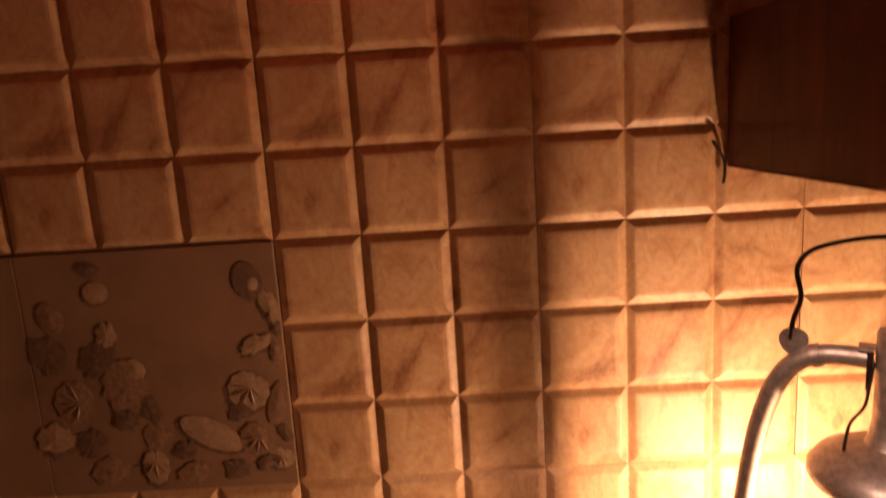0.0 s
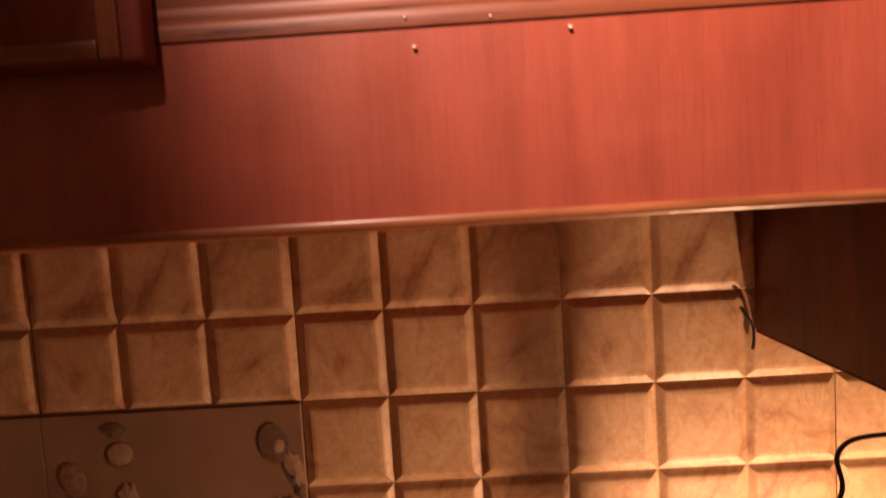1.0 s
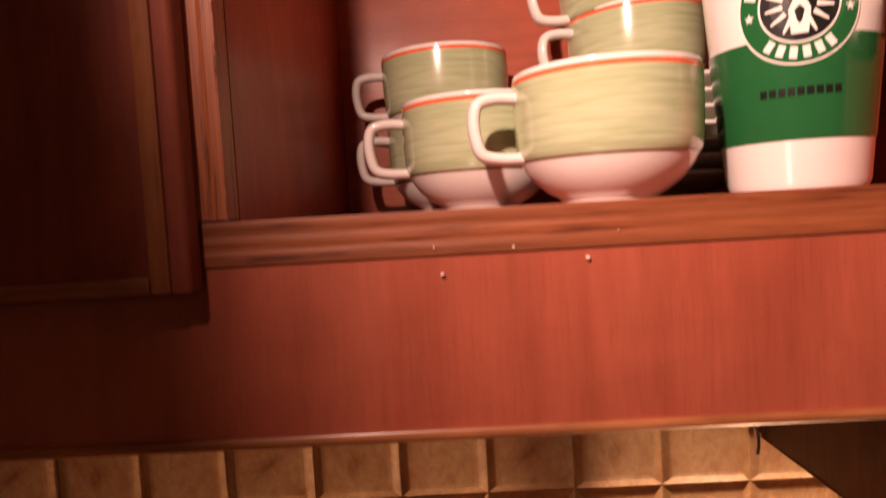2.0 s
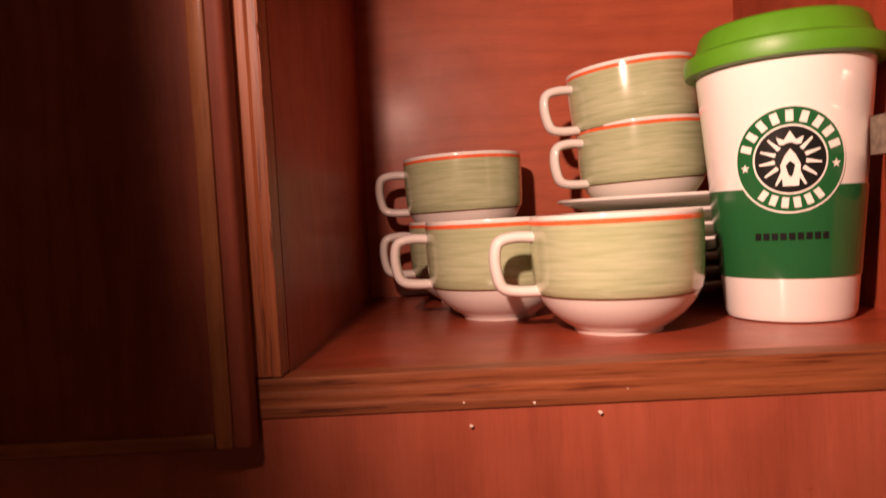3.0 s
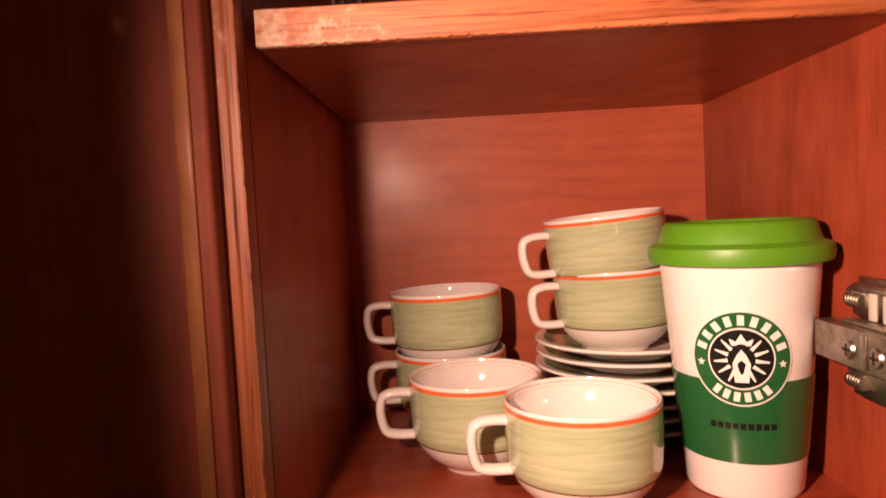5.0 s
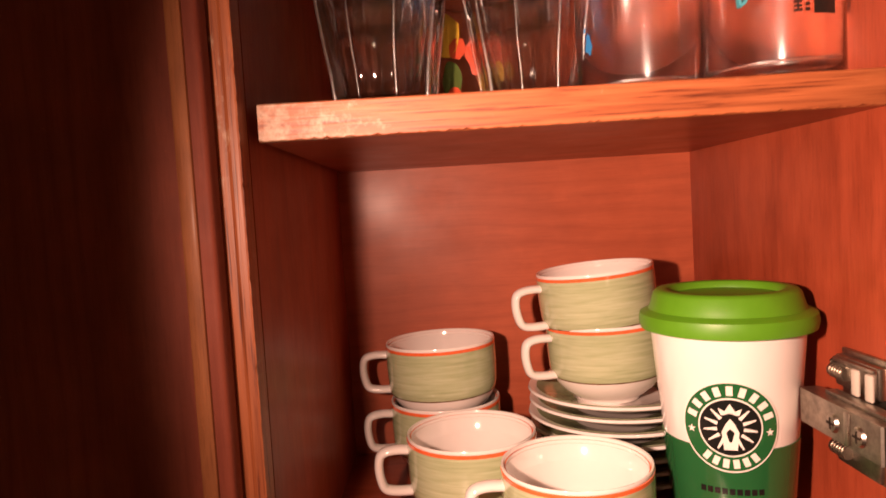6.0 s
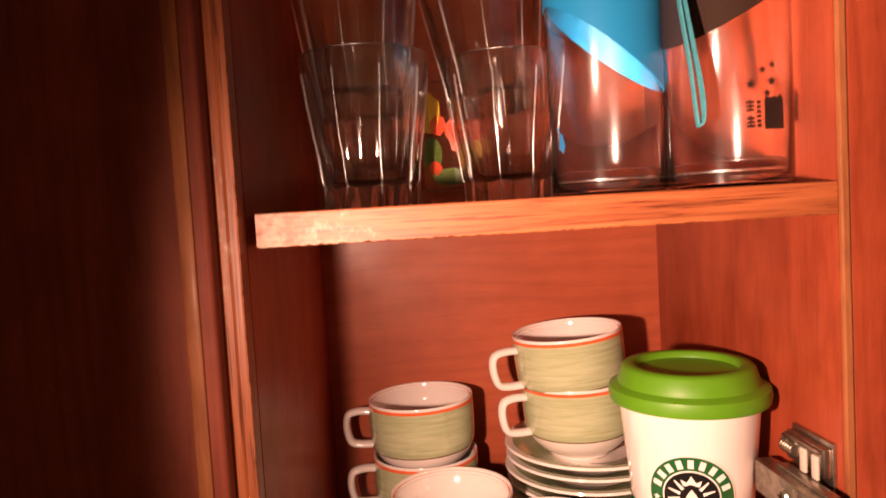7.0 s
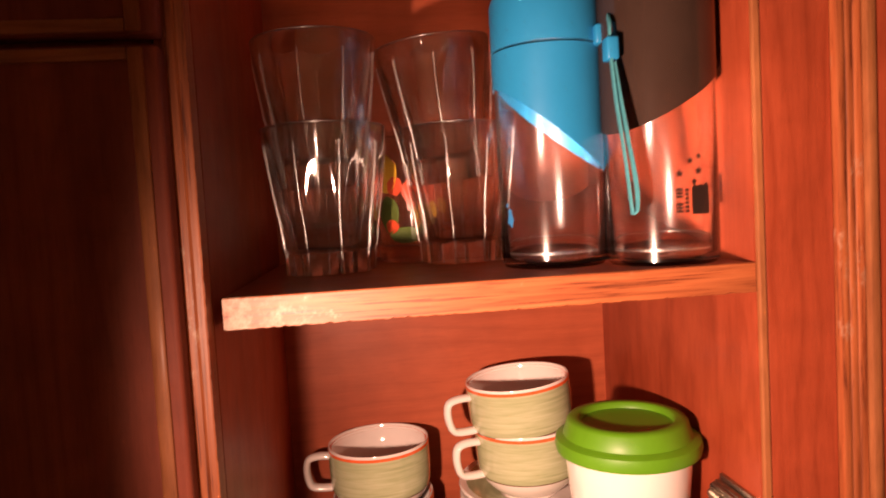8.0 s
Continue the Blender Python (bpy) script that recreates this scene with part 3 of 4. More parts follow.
def disc(r, lift, n=56, inner=0.0, a0=0.0, a1=2 * math.pi):
    bm = bmesh.new()
    whole = a1 - a0 > 6.28
    for k in range(n):
        b0, b1 = a0 + (a1 - a0) * k / n, a0 + (a1 - a0) * (k + 1) / n
        rings = [inner + (r - inner) * j / 4 for j in range(5)]
        for q0, q1 in zip(rings, rings[1:]):
            c = [(q0 * math.cos(b0), q0 * math.sin(b0)), (q1 * math.cos(b0), q1 * math.sin(b0)), (q1 * math.cos(b1), q1 * math.sin(b1)), (q0 * math.cos(b1), q0 * math.sin(b1))]
            if q0 == 0.0:
                c = c[1:]
                c.insert(0, (0.0, 0.0))
                c = c[:3]
            bm.faces.new([bm.verts.new(on_tumbler(CU + x, CV + y, lift)) for x, y in c])
    bmesh.ops.remove_doubles(bm, verts=bm.verts, dist=1e-6)
    return bm


RB = 0.0200
part("badge_rim", disc(RB, 0.0007), M_WHITE, tumbler, "pale ring round the badge")
part("badge_line", disc(RB - 0.0007, 0.00085), M_BAND, tumbler, "green ring of the badge")
part("badge_gap", disc(RB * 0.645, 0.0010), M_WHITE, tumbler, "pale inner ring")
part("badge_centre", disc(RB * 0.61, 0.00115), M_BLACK, tumbler, "black round centre")


def ring_mark(ang, width, height, rad, lift=0.00115, n=3):
    """A plain bar standing across the badge's ring."""
    bm = bmesh.new()
    ca, sa = math.cos(ang), math.sin(ang)
    for k in range(n):
        h0, h1 = height * (k / n - 0.5), height * ((k + 1) / n - 0.5)
        quad = [(-width / 2, h0), (width / 2, h0), (width / 2, h1), (-width / 2, h1)]
        bm.faces.new([bm.verts.new(on_tumbler(CU + ca * (rad + y) + sa * x, CV + sa * (rad + y) - ca * x, lift)) for x, y in quad])
    return part("ring_mark", bm, M_WHITE, tumbler)


for k in range(9):
    ring_mark(radians(162 - k * 18), 0.0026, 0.0041, RB * 0.80)
for k in range(6):
    ring_mark(radians(-126 + k * 14.4), 0.0024, 0.0039, RB * 0.80)


def star_pts(r, n=5, inner=0.42):
    return [((r if k % 2 == 0 else r * inner) * math.cos(math.pi / 2 + k * math.pi / n), (r if k % 2 == 0 else r * inner) * math.sin(math.pi / 2 + k * math.pi / n)) for k in range(2 * n)]


for ang in (188, -8):
    ca, sa = RB * 0.80 * math.cos(radians(ang)), RB * 0.80 * math.sin(radians(ang))
    part("ring_star", outline(bmesh.new(), [(CU + ca + x, CV + sa + y) for x, y in star_pts(0.0018)], on_tumbler, 0.00115), M_WHITE, tumbler)
# plain pale shapes in the centre of the badge
for pts in ([(-0.0026, -0.0098), (0.0026, -0.0098), (0.0034, -0.002), (0.0018, 0.0016), (0.0, 0.0040), (-0.0018, 0.0016), (-0.0034, -0.002)],
            [(-0.0036, 0.0055), (0.0036, 0.0055), (0.0046, 0.0084), (0.0020, 0.0072), (0.0, 0.0105), (-0.0020, 0.0072), (-0.0046, 0.0084)]):
    part("badge_shape", outline(bmesh.new(), [(CU + x, CV + y) for x, y in pts], on_tumbler, 0.0013), M_WHITE, tumbler)
for sgn in (-1, 1):
    for k in range(5):
        a = radians(-62 + k * 27)
        p0, p1 = 0.0052, 0.0106
        w = 0.0008
        c, s_ = math.cos(a), math.sin(a)
        q = [(c * p0 - s_ * w, s_ * p0 + c * w), (c * p1 - s_ * w * 0.4, s_ * p1 + c * w * 0.4), (c * p1 + s_ * w * 0.4, s_ * p1 - c * w * 0.4), (c * p0 + s_ * w, s_ * p0 - c * w)]
        part("badge_ray", outline(bmesh.new(), [(CU + sgn * x, CV + y) for x, y in q], on_tumbler, 0.0013), M_WHITE, tumbler)
# a row of plain dark bars low on the band
for k in range(9):
    u = -0.0118 + k * 0.00295
    part("band_mark", outline(bmesh.new(), [(u - 0.0011, 0.0325), (u + 0.0011, 0.0325), (u + 0.0011, 0.0352), (u - 0.0011, 0.0352)], on_tumbler, 0.0007), M_BLACK, tumbler)

RL = 0.0392
lid_o = part("lid", revolve([(R1 - 0.0035, HT - 0.004), (RL - 0.0030, HT - 0.0052), (RL - 0.0008, HT - 0.0045), (RL, HT - 0.001), (RL - 0.0006, HT + 0.0022), (RL - 0.0030, HT + 0.0034), (RL - 0.0046, HT + 0.0040), (RL - 0.0052, HT + 0.0054), (RL - 0.0070, HT + 0.0112), (RL - 0.0084, HT + 0.0126),
                      (RL - 0.0130, HT + 0.0128), (RL - 0.0142, HT + 0.0121), (RL - 0.0150, HT + 0.0096), (0.012, HT + 0.0093), (0.0, HT + 0.0093)], 96), M_LID, tumbler, "bright green silicone lid", 45)
bm = bmesh.new()
box(bm, (-0.0065, -0.0200, HT + 0.0085), (0.0065, -0.0165, HT + 0.0101), 0.0002)
part("sip_slot", bm, M_BAND, lid_o, "sip opening")

# ---------------------------------------------------------------- hinge on the side wall
hinge = thing("cabinet_hinge", (XR, -0.205, 1.535), "nickel-plated concealed cabinet hinge screwed to the side wall", "hinge")


def hinge_part(name, bm, m, lab="", smooth=None):
    ob = part(name, bm, m, hinge, lab, smooth)
    ob.matrix_parent_inverse = Matrix.Translation(hinge.location).inverted()
    return ob


HX = XR
hinge_part("mounting_plate", slab((HX - 0.0025, -0.2396, 1.5085), (HX, -0.2062, 1.5640), 0.0008), M_HINGE, smooth=40)
for z0, z1 in ((1.5470, 1.5615), (1.5110, 1.5255)):
    hinge_part("plate_wing", slab((HX - 0.0070, -0.2390, z0), (HX - 0.0026, -0.2075, z1), 0.0012), M_HINGE, "raised wing of the plate", 40)
    zm = (z0 + z1) / 2
    hinge_part("slot_wall", slab((HX - 0.0092, -0.2386, z1 - 0.0028), (HX - 0.0071, -0.2090, z1 - 0.0008), 0.0006), M_HINGE, "", 40)
    bm = tube([(HX - 0.0090, -0.2200, zm), (HX - 0.0090, -0.2085, zm)], circle(0.0030, 16))
    hinge_part("fixing_screw", bm, M_SCREW, "bright threaded screw", 40)
    for k in range(5):
        hinge_part("screw_thread", tube([(HX - 0.0090, -0.2100 - k * 0.0020, zm), (HX - 0.0090, -0.2108 - k * 0.0020, zm)], circle(0.0034, 16)), M_SCREW, "", 40)
    hinge_part("screw_hole", tube([(HX - 0.0082, -0.2088, zm + 0.0030), (HX - 0.0074, -0.2072, zm + 0.0034)], circle(0.0017, 12)), M_WIRE, "", 40)
arm_bm = moulded([(-0.2620, HX - 0.0090), (-0.2620, HX - 0.0215), (-0.2612, HX - 0.0225), (-0.2030, HX - 0.0225), (-0.2020, HX - 0.0215), (-0.2020, HX - 0.0120), (-0.2200, HX - 0.0095)], "z", 1.5290, 1.5449)
hinge_part("arm", arm_bm, M_HINGE, "pressed steel arm", 30)
hinge_part("arm_flange", slab((HX - 0.0165, -0.2560, 1.5449), (HX - 0.0100, -0.2140, 1.5468), 0.0006), M_HINGE, "", 40)
for y in (-0.2295, -0.2480):
    bm = revolve([(0.0, 0.0010), (0.0014, 0.0016), (0.0036, 0.0013), (0.0044, 0.0), (0.0, 0.0)], 20)
    bm.transform(Matrix.Translation((HX - 0.0225, y, 1.5362)) @ pose(0, 0, 0, 0, -90, 0))
    hinge_part("arm_screw", bm, M_SCREW, "cross-head screw", 30)
    for h, w in ((0.0026, 0.0005), (0.0005, 0.0026)):
        hinge_part("screw_slot", slab((HX - 0.0243, y - h, 1.5362 - w), (HX - 0.0236, y + h, 1.5362 + w)), M_WIRE)
hinge_part("arm_rib", slab((HX - 0.0236, -0.2420, 1.5300), (HX - 0.0226, -0.2385, 1.5440), 0.0004), M_SCREW, "raised rib of the arm", 40)
for y in (-0.2280, -0.2375):
    hinge_part("buffer", slab((HX - 0.0112, y - 0.0024, 1.5470), (HX - 0.0093, y + 0.0024, 1.5588), 0.0008), M_BUFF, "pale nylon cam", 40)

hinge.location, hinge.scale = (XR, -0.2158, 1.5728), (1.0, 1.1, 1.1)

# ---------------------------------------------------------------- glasses on the shelf
def ribbed_glass(name, at, label, tilt=(0, 0), turn=0.0, n=9, r0=0.0300, r1=0.0418, h=0.0972, group="stacked glasses"):
    """A tapered fluted glass with a thick base: many-sided outside, round inside."""
    g = thing(name, at, label, "glass", group)
    g.rotation_euler = (tilt[0], tilt[1], turn)
    bm = bmesh.new()
    N = n * 12
    prof = [(r0 * 0.93, 0.0), (r0, 0.0010), (r0 * 1.02, 0.0135), (r0 * 1.00, 0.0150), (r0 * 1.06, 0.0180), (r0 + (r1 - r0) * 0.30, h * 0.34), (r0 + (r1 - r0) * 0.52, h * 0.5), (r0 + (r1 - r0) * 0.78, h * 0.72), (r1 * 0.985, h * 0.88), (r1, h - 0.001)]
    deep = (0.13, 0.13, 0.12, 0.085, 0.085, 0.082, 0.078, 0.06, 0.02, 0.0)
    rings = []
    for (r, z), flute in zip(prof, deep):
        ring = []
        for k in range(N):
            w = r * (1 - flute * (0.5 - 0.5 * math.cos(2 * math.pi * k / 12)) ** 0.62)
            ring.append(bm.verts.new((w * math.cos(2 * math.pi * k / N), w * math.sin(2 * math.pi * k / N), z)))
        rings.append(ring)
    for r, z in ((r1 - 0.0006, h), (r1 - 0.0016, h - 0.0002), (r1 - 0.0022, h - 0.002), (r0 + (r1 - r0) * 0.52 - 0.0032, h * 0.5), (r0 - 0.0028, 0.0200), (r0 - 0.0075, 0.0165)):
        rings.append([bm.verts.new((r * math.cos(2 * math.pi * k / N), r * math.sin(2 * math.pi * k / N), z)) for k in range(N)])
    for a, b in zip(rings, rings[1:]):
        for k in range(N):
            bm.faces.new((a[k], a[(k + 1) % N], b[(k + 1) % N], b[k]))
    bm.faces.new(list(reversed(rings[0])))
    bm.faces.new(rings[-1])
    part("glass_body", bm, M_GLASS, g, "clear fluted glass with a thick base", 80)
    # slightly wavy tubes laid on the flute ridges, added to draw long highlight streaks
    for k in range(n):
        a = 2 * math.pi * k / n
        line = [((r + 0.0002) * math.cos(a + 0.012 * math.sin(90 * z + k)), (r + 0.0002) * math.sin(a + 0.012 * math.sin(90 * z + k)), z) for r, z in prof[1:-1]]
        rib = part("ridge", tube(smooth_path(line, 3), circle(0.0005 + 0.0003 * (k % 3), 8)), M_RIB, g, "", 80)
        rib.visible_shadow = False
    lip_o = part("rim", revolve([(r1 - 0.0010 + 0.0008 * math.cos(q), h - 0.0003 + 0.0006 * math.sin(q)) for q in [j * math.pi / 4 for j in range(8)]], N, closed=True), M_RIB, g, "rounded rim", 80)
    lip_o.visible_shadow = False
    return g


ga = (0.0950, -0.1400)
gb = (0.1890, -0.1150)
ribbed_glass("drinking_glass", (*ga, ZS), "clear fluted drinking glass standing on the shelf", turn=0.1)
ribbed_glass("drinking_glass", (ga[0] - 0.0010, ga[1], ZS + 0.0571), "clear drinking glass nested in another", (0, radians(-1)), 0.32)
ribbed_glass("drinking_glass", (*gb, ZS), "clear fluted drinking glass beside a water bottle", turn=0.2)
ribbed_glass("drinking_glass", (gb[0] - 0.006, gb[1], ZS + 0.0588), "clear drinking glass leaning in another", (0, radians(-6)), 0.4)

# printed glass behind
PG = (0.1590, -0.0680)
printed = thing("printed_glass", (*PG, ZS), "clear glass with yellow, red and green fruit print", "glass")
printed.scale = (1.15, 1.15, 1.15)
pb = part("glass_body", revolve([(0.0, 0.0), (0.0245, 0.0), (0.0262, 0.002), (0.0300, 0.085), (0.0285, 0.086), (0.0280, 0.084), (0.0245, 0.012), (0.0, 0.010)], 48), M_GLASS, printed, "clear glass", 40)
pb.visible_shadow = False


def on_glass(u, v, lift):
    r = 0.0262 + 0.0038 * v / 0.085 + lift
    a = radians(-112) + u / r
    return (r * math.cos(a), r * math.sin(a), v)


def blob(cx, cy, rx, ry, n=14, wob=0.15):
    return [(cx + rx * (1 + random.uniform(-wob, wob)) * math.cos(2 * math.pi * k / n), cy + ry * (1 + random.uniform(-wob, wob)) * math.sin(2 * math.pi * k / n)) for k in range(n)]


for (cx, cy, rx, ry), m in (((-0.012, 0.058, 0.010, 0.013), M_YELLOW), ((-0.004, 0.050, 0.006, 0.006), M_REDP), ((-0.010, 0.032, 0.008, 0.011), M_GREENP), ((-0.008, 0.024, 0.0050, 0.0045), M_REDP),
                            ((0.012, 0.045, 0.011, 0.012), M_REDP), ((0.016, 0.030, 0.007, 0.007), M_YELLOW), ((0.002, 0.018, 0.013, 0.005), M_GREENP)):
    part("print", outline(bmesh.new(), blob(cx, cy, rx, ry), on_glass, 0.0003 + 0.0002 * random.random()), m, printed)


# ---------------------------------------------------------------- two water bottles
def bottle(at, label, cap_m, turn, top, cut_lo, cut_hi, R, group="water bottles"):
    """A clear straight bottle whose coloured upper sleeve is cut off on a slant."""
    b = thing("water_bottle", at, label, "bottle", group)
    b.rotation_euler, b.scale = (0, 0, turn), (1.15, 1.15, 1.15)
    body = part("body", revolve([(0.0, 0.0), (R - 0.002, 0.0), (R, 0.002), (R, 0.140), (R - 0.0016, 0.140), (R - 0.0016, 0.0060), (R - 0.004, 0.0030), (0.0, 0.0022)], 72), M_PLASTIC, b, "clear plastic body", 40)
    body.visible_shadow = False
    # added thin ring that stands in for light refracted as glints in the base
    foot = part("base_glint", revolve([(R - 0.0018, 0.0070), (R - 0.0019, 0.0080), (R - 0.0024, 0.0082), (R - 0.0028, 0.0076), (R - 0.0024, 0.0070)], 72, closed=True), M_RIB, b, "clear ring added for glints at the inner base", 40)
    foot.visible_shadow = False
    bm = bmesh.new()
    N, RS = 72, R + 0.0007
    lo_o, hi_o, lo_i, hi_i = [], [], [], []
    for k in range(N):
        a = 2 * math.pi * k / N
        zc = cut_lo + (cut_hi - cut_lo) * (0.5 - 0.5 * math.cos(a))
        c, s_ = math.cos(a), math.sin(a)
        lo_o.append(bm.verts.new((RS * c, RS * s_, zc)))
        hi_o.append(bm.verts.new((RS * c, RS * s_, top - 0.0300)))
        lo_i.append(bm.verts.new(((R + 0.0001) * c, (R + 0.0001) * s_, zc)))
        hi_i.append(bm.verts.new(((R + 0.0001) * c, (R + 0.0001) * s_, top - 0.0300)))
    for a, c in ((lo_o, hi_o), (hi_o, hi_i), (hi_i, lo_i), (lo_i, lo_o)):
        for k in range(N):
            bm.faces.new((a[k], a[(k + 1) % N], c[(k + 1) % N], c[k]))
    part("sleeve", bm, cap_m, b, "coloured sleeve cut off on a slant", 40)
    part("cap", revolve([(R - 0.002, top - 0.0285), (RS, top - 0.0285), (RS, top - 0.004), (RS - 0.0010, top - 0.0012), (RS - 0.004, top), (0.0, top)], 72), cap_m, b, "round screw cap", 40)
    return b


B1, B2 = (0.2372, -0.1880), (0.2960, -0.2165)
blue = bottle((*B1, ZS), "clear water bottle with blue sleeve, blue cap and turquoise strap", M_BLUE, radians(-8), 0.1440, 0.0475, 0.0960, 0.0286)
dark = bottle((*B2, ZS), "clear water bottle with a dark brown sleeve and cap", M_SMOKE, radians(200), 0.185, 0.0660, 0.1000, 0.0282)

# strap hanging from the blue cap
sp = smooth_path([(0.0235, -0.0190, 0.1190), (0.0240, -0.0300, 0.1245), (0.0205, -0.0420, 0.1180), (0.0195, -0.0445, 0.1060), (0.0190, -0.0480, 0.0940), (0.0188, -0.0520, 0.0780), (0.0194, -0.0580, 0.0540), (0.0200, -0.0612, 0.0340), (0.0205, -0.0620, 0.0262)], 6)


def strap_part(n, bm, m, lab=""):
    bm.transform(pose(0, 0, 0, 0, 0, 8))
    return part(n, bm, m, blue, lab, 50)


def ribbon(points, half, thick):
    return tube(points, [(-thick, -half), (thick, -half), (thick, half), (-thick, half)])


strap_part("strap", ribbon(sp, 0.0017, 0.0005), M_STRAP, "turquoise wrist strap")
sp2 = smooth_path([(0.0206, -0.0460, 0.0985), (0.0208, -0.0510, 0.0830), (0.0218, -0.0570, 0.0600), (0.0232, -0.0610, 0.0400), (0.0226, -0.0624, 0.0290), (0.0206, -0.0624, 0.0262)], 6)
strap_part("strap", ribbon(sp2, 0.0016, 0.0005), M_STRAP, "turquoise wrist strap")
strap_part("strap_slide", slab((0.0170, -0.0480, 0.1000), (0.0230, -0.0400, 0.1110), 0.001), M_BLUE, "blue plastic slide")
strap_part("strap_lug", slab((0.0195, -0.0260, 0.1130), (0.0265, -0.0150, 0.1230), 0.0012), M_BLUE, "blue lug on the cap")


def on_bottle(face):
    def put(u, v, lift):
        a, r = radians(face) + u / 0.0286, 0.0286 + lift
        return (r * math.cos(a), r * math.sin(a), v)
    return put


put2 = on_bottle(-83 - 200)
for u, v, r in ((-0.0068, 0.0440, 0.0021), (-0.0015, 0.0500, 0.0019), (0.0032, 0.0520, 0.0019), (0.0028, 0.0450, 0.0024), (0.0004, 0.0400, 0.0020)):
    part("printed_star", outline(bmesh.new(), [(u + x, v + y) for x, y in star_pts(r)], put2, 0.0004), M_DARKPRINT, dark)
part("printed_patch", outline(bmesh.new(), [(-0.0010, 0.0245), (0.0040, 0.0245), (0.0090, 0.0245), (0.0090, 0.0375), (0.0072, 0.0395), (0.0056, 0.0380), (0.0040, 0.0386), (0.0018, 0.0378), (0.0, 0.0388), (-0.0010, 0.0370)], put2, 0.0004), M_DARKPRINT, dark)
for u0, v0, w, h in ((-0.0088, 0.0325, 0.0033, 0.0050), (-0.0088, 0.0255, 0.0033, 0.0050)):
    for k in range(3):
        part("printed_bar", outline(bmesh.new(), [(u0, v0 + k * h / 3), (u0 + w, v0 + k * h / 3), (u0 + w, v0 + (k + 0.6) * h / 3), (u0, v0 + (k + 0.6) * h / 3)], put2, 0.0004), M_DARKPRINT, dark)
    part("printed_bar", outline(bmesh.new(), [(u0 + w * 0.4, v0), (u0 + w * 0.6, v0), (u0 + w * 0.6, v0 + h), (u0 + w * 0.4, v0 + h)], put2, 0.00045), M_DARKPRINT, dark)
for k in range(6):
    part("printed_bar", outline(bmesh.new(), [(-0.0044, 0.0255 + k * 0.0020), (-0.0026, 0.0255 + k * 0.0020), (-0.0026, 0.0268 + k * 0.0020), (-0.0044, 0.0268 + k * 0.0020)], put2, 0.0004), M_DARKPRINT, dark)
put1 = on_bottle(-155 + 8)
for u, v, r in ((0.0, 0.0300, 0.0024), (0.0012, 0.0225, 0.0012), (-0.002, 0.0335, 0.0016)):
    part("printed_star", outline(bmesh.new(), [(u + x, v + y) for x, y in star_pts(r)], put1, 0.0004), M_BLUEPRINT, blue)
part("printed_patch", outline(bmesh.new(), [(-0.0022, 0.0240), (0.0016, 0.0225), (0.0030, 0.0255), (0.0012, 0.0300), (-0.0010, 0.0290)], put1, 0.0004), M_BLUEPRINT, blue)

# ---------------------------------------------------------------- the lantern on the counter
lantern = thing("hurricane_lantern", LANTERN, "lit tin hurricane lantern with a wire bail standing on the counter", "lantern")
lantern.rotation_euler, lantern.scale = (0, 0, radians(-33)), (0.918, 0.918, 0.918)
LZ = 0.86


def z_(world_z):
    return world_z - LZ


for sgn in (-1, 1):
    pts = smooth_path([(sgn * 0.0654, 0, z_(0.925)), (sgn * 0.0857, 0, z_(0.950)), (sgn * 0.0890, 0, z_(1.020)), (sgn * 0.0811, 0, z_(1.105)), (sgn * 0.0699, 0, z_(1.155)), (sgn * 0.0564, 0, z_(1.179)), (sgn * 0.0383, 0, z_(1.188)), (sgn * 0.0113, 0, z_(1.189))], 7)
    part("side_tube", tube(pts, circle(0.0068, 16)), M_LAMP, lantern, "bent tin air tube", 60)
    ear = tube([(sgn * 0.0570, -0.0011, z_(1.1945)), (sgn * 0.0570, 0.0011, z_(1.1945))], [(0.0088 * (1.0 - 0.22 * math.sin(q)) * math.cos(q), 0.0095 * math.sin(q)) for q in [k * math.pi / 9 for k in range(18)]])
    part("ear", ear, M_LAMP, lantern, "small tin ear for the bail", 40)
    part("collar", tube([(sgn * 0.0406, 0, z_(1.1875)), (sgn * 0.0462, 0, z_(1.1858))], circle(0.0080, 16)), M_LAMP, lantern, "", 60)
bail = smooth_path([(-0.0592, 0, z_(1.1960)), (-0.0575, 0, z_(1.2100)), (-0.0535, 0, z_(1.2260)), (-0.0564, 0, z_(1.2450)), (-0.0473, 0, z_(1.2580)), (-0.0225, 0, z_(1.2660)), (0.0000, 0, z_(1.2680)), (0.0225, 0, z_(1.2660)), (0.0473, 0, z_(1.2580)), (0.0564, 0, z_(1.2450)), (0.0535, 0, z_(1.2260)), (0.0575, 0, z_(1.2100)), (0.0592, 0, z_(1.1960))], 7)
part("bail", tube(bail, circle(0.0016, 10)), M_WIRE, lantern, "dark bent wire bail", 60)
part("chimney_top", revolve([(0.0, z_(1.209)), (0.0095, z_(1.209)), (0.0105, z_(1.207)), (0.0105, z_(1.150)), (0.013, z_(1.134)), (0.0165, z_(1.130)), (0.0165, z_(1.126)), (0.0, z_(1.126))], 40), M_LAMP, lantern, "tin chimney", 40)
part("hood", revolve([(0.012, z_(1.133)), (0.026, z_(1.130)), (0.0415, z_(1.1210)), (0.0465, z_(1.1140)), (0.0470, z_(1.1090)), (0.0440, z_(1.1040)), (0.036, z_(1.098)), (0.034, z_(1.098)), (0.041, z_(1.108)), (0.012, z_(1.124))], 56, closed=True), M_LAMP, lantern, "domed tin hood over the globe", 40)
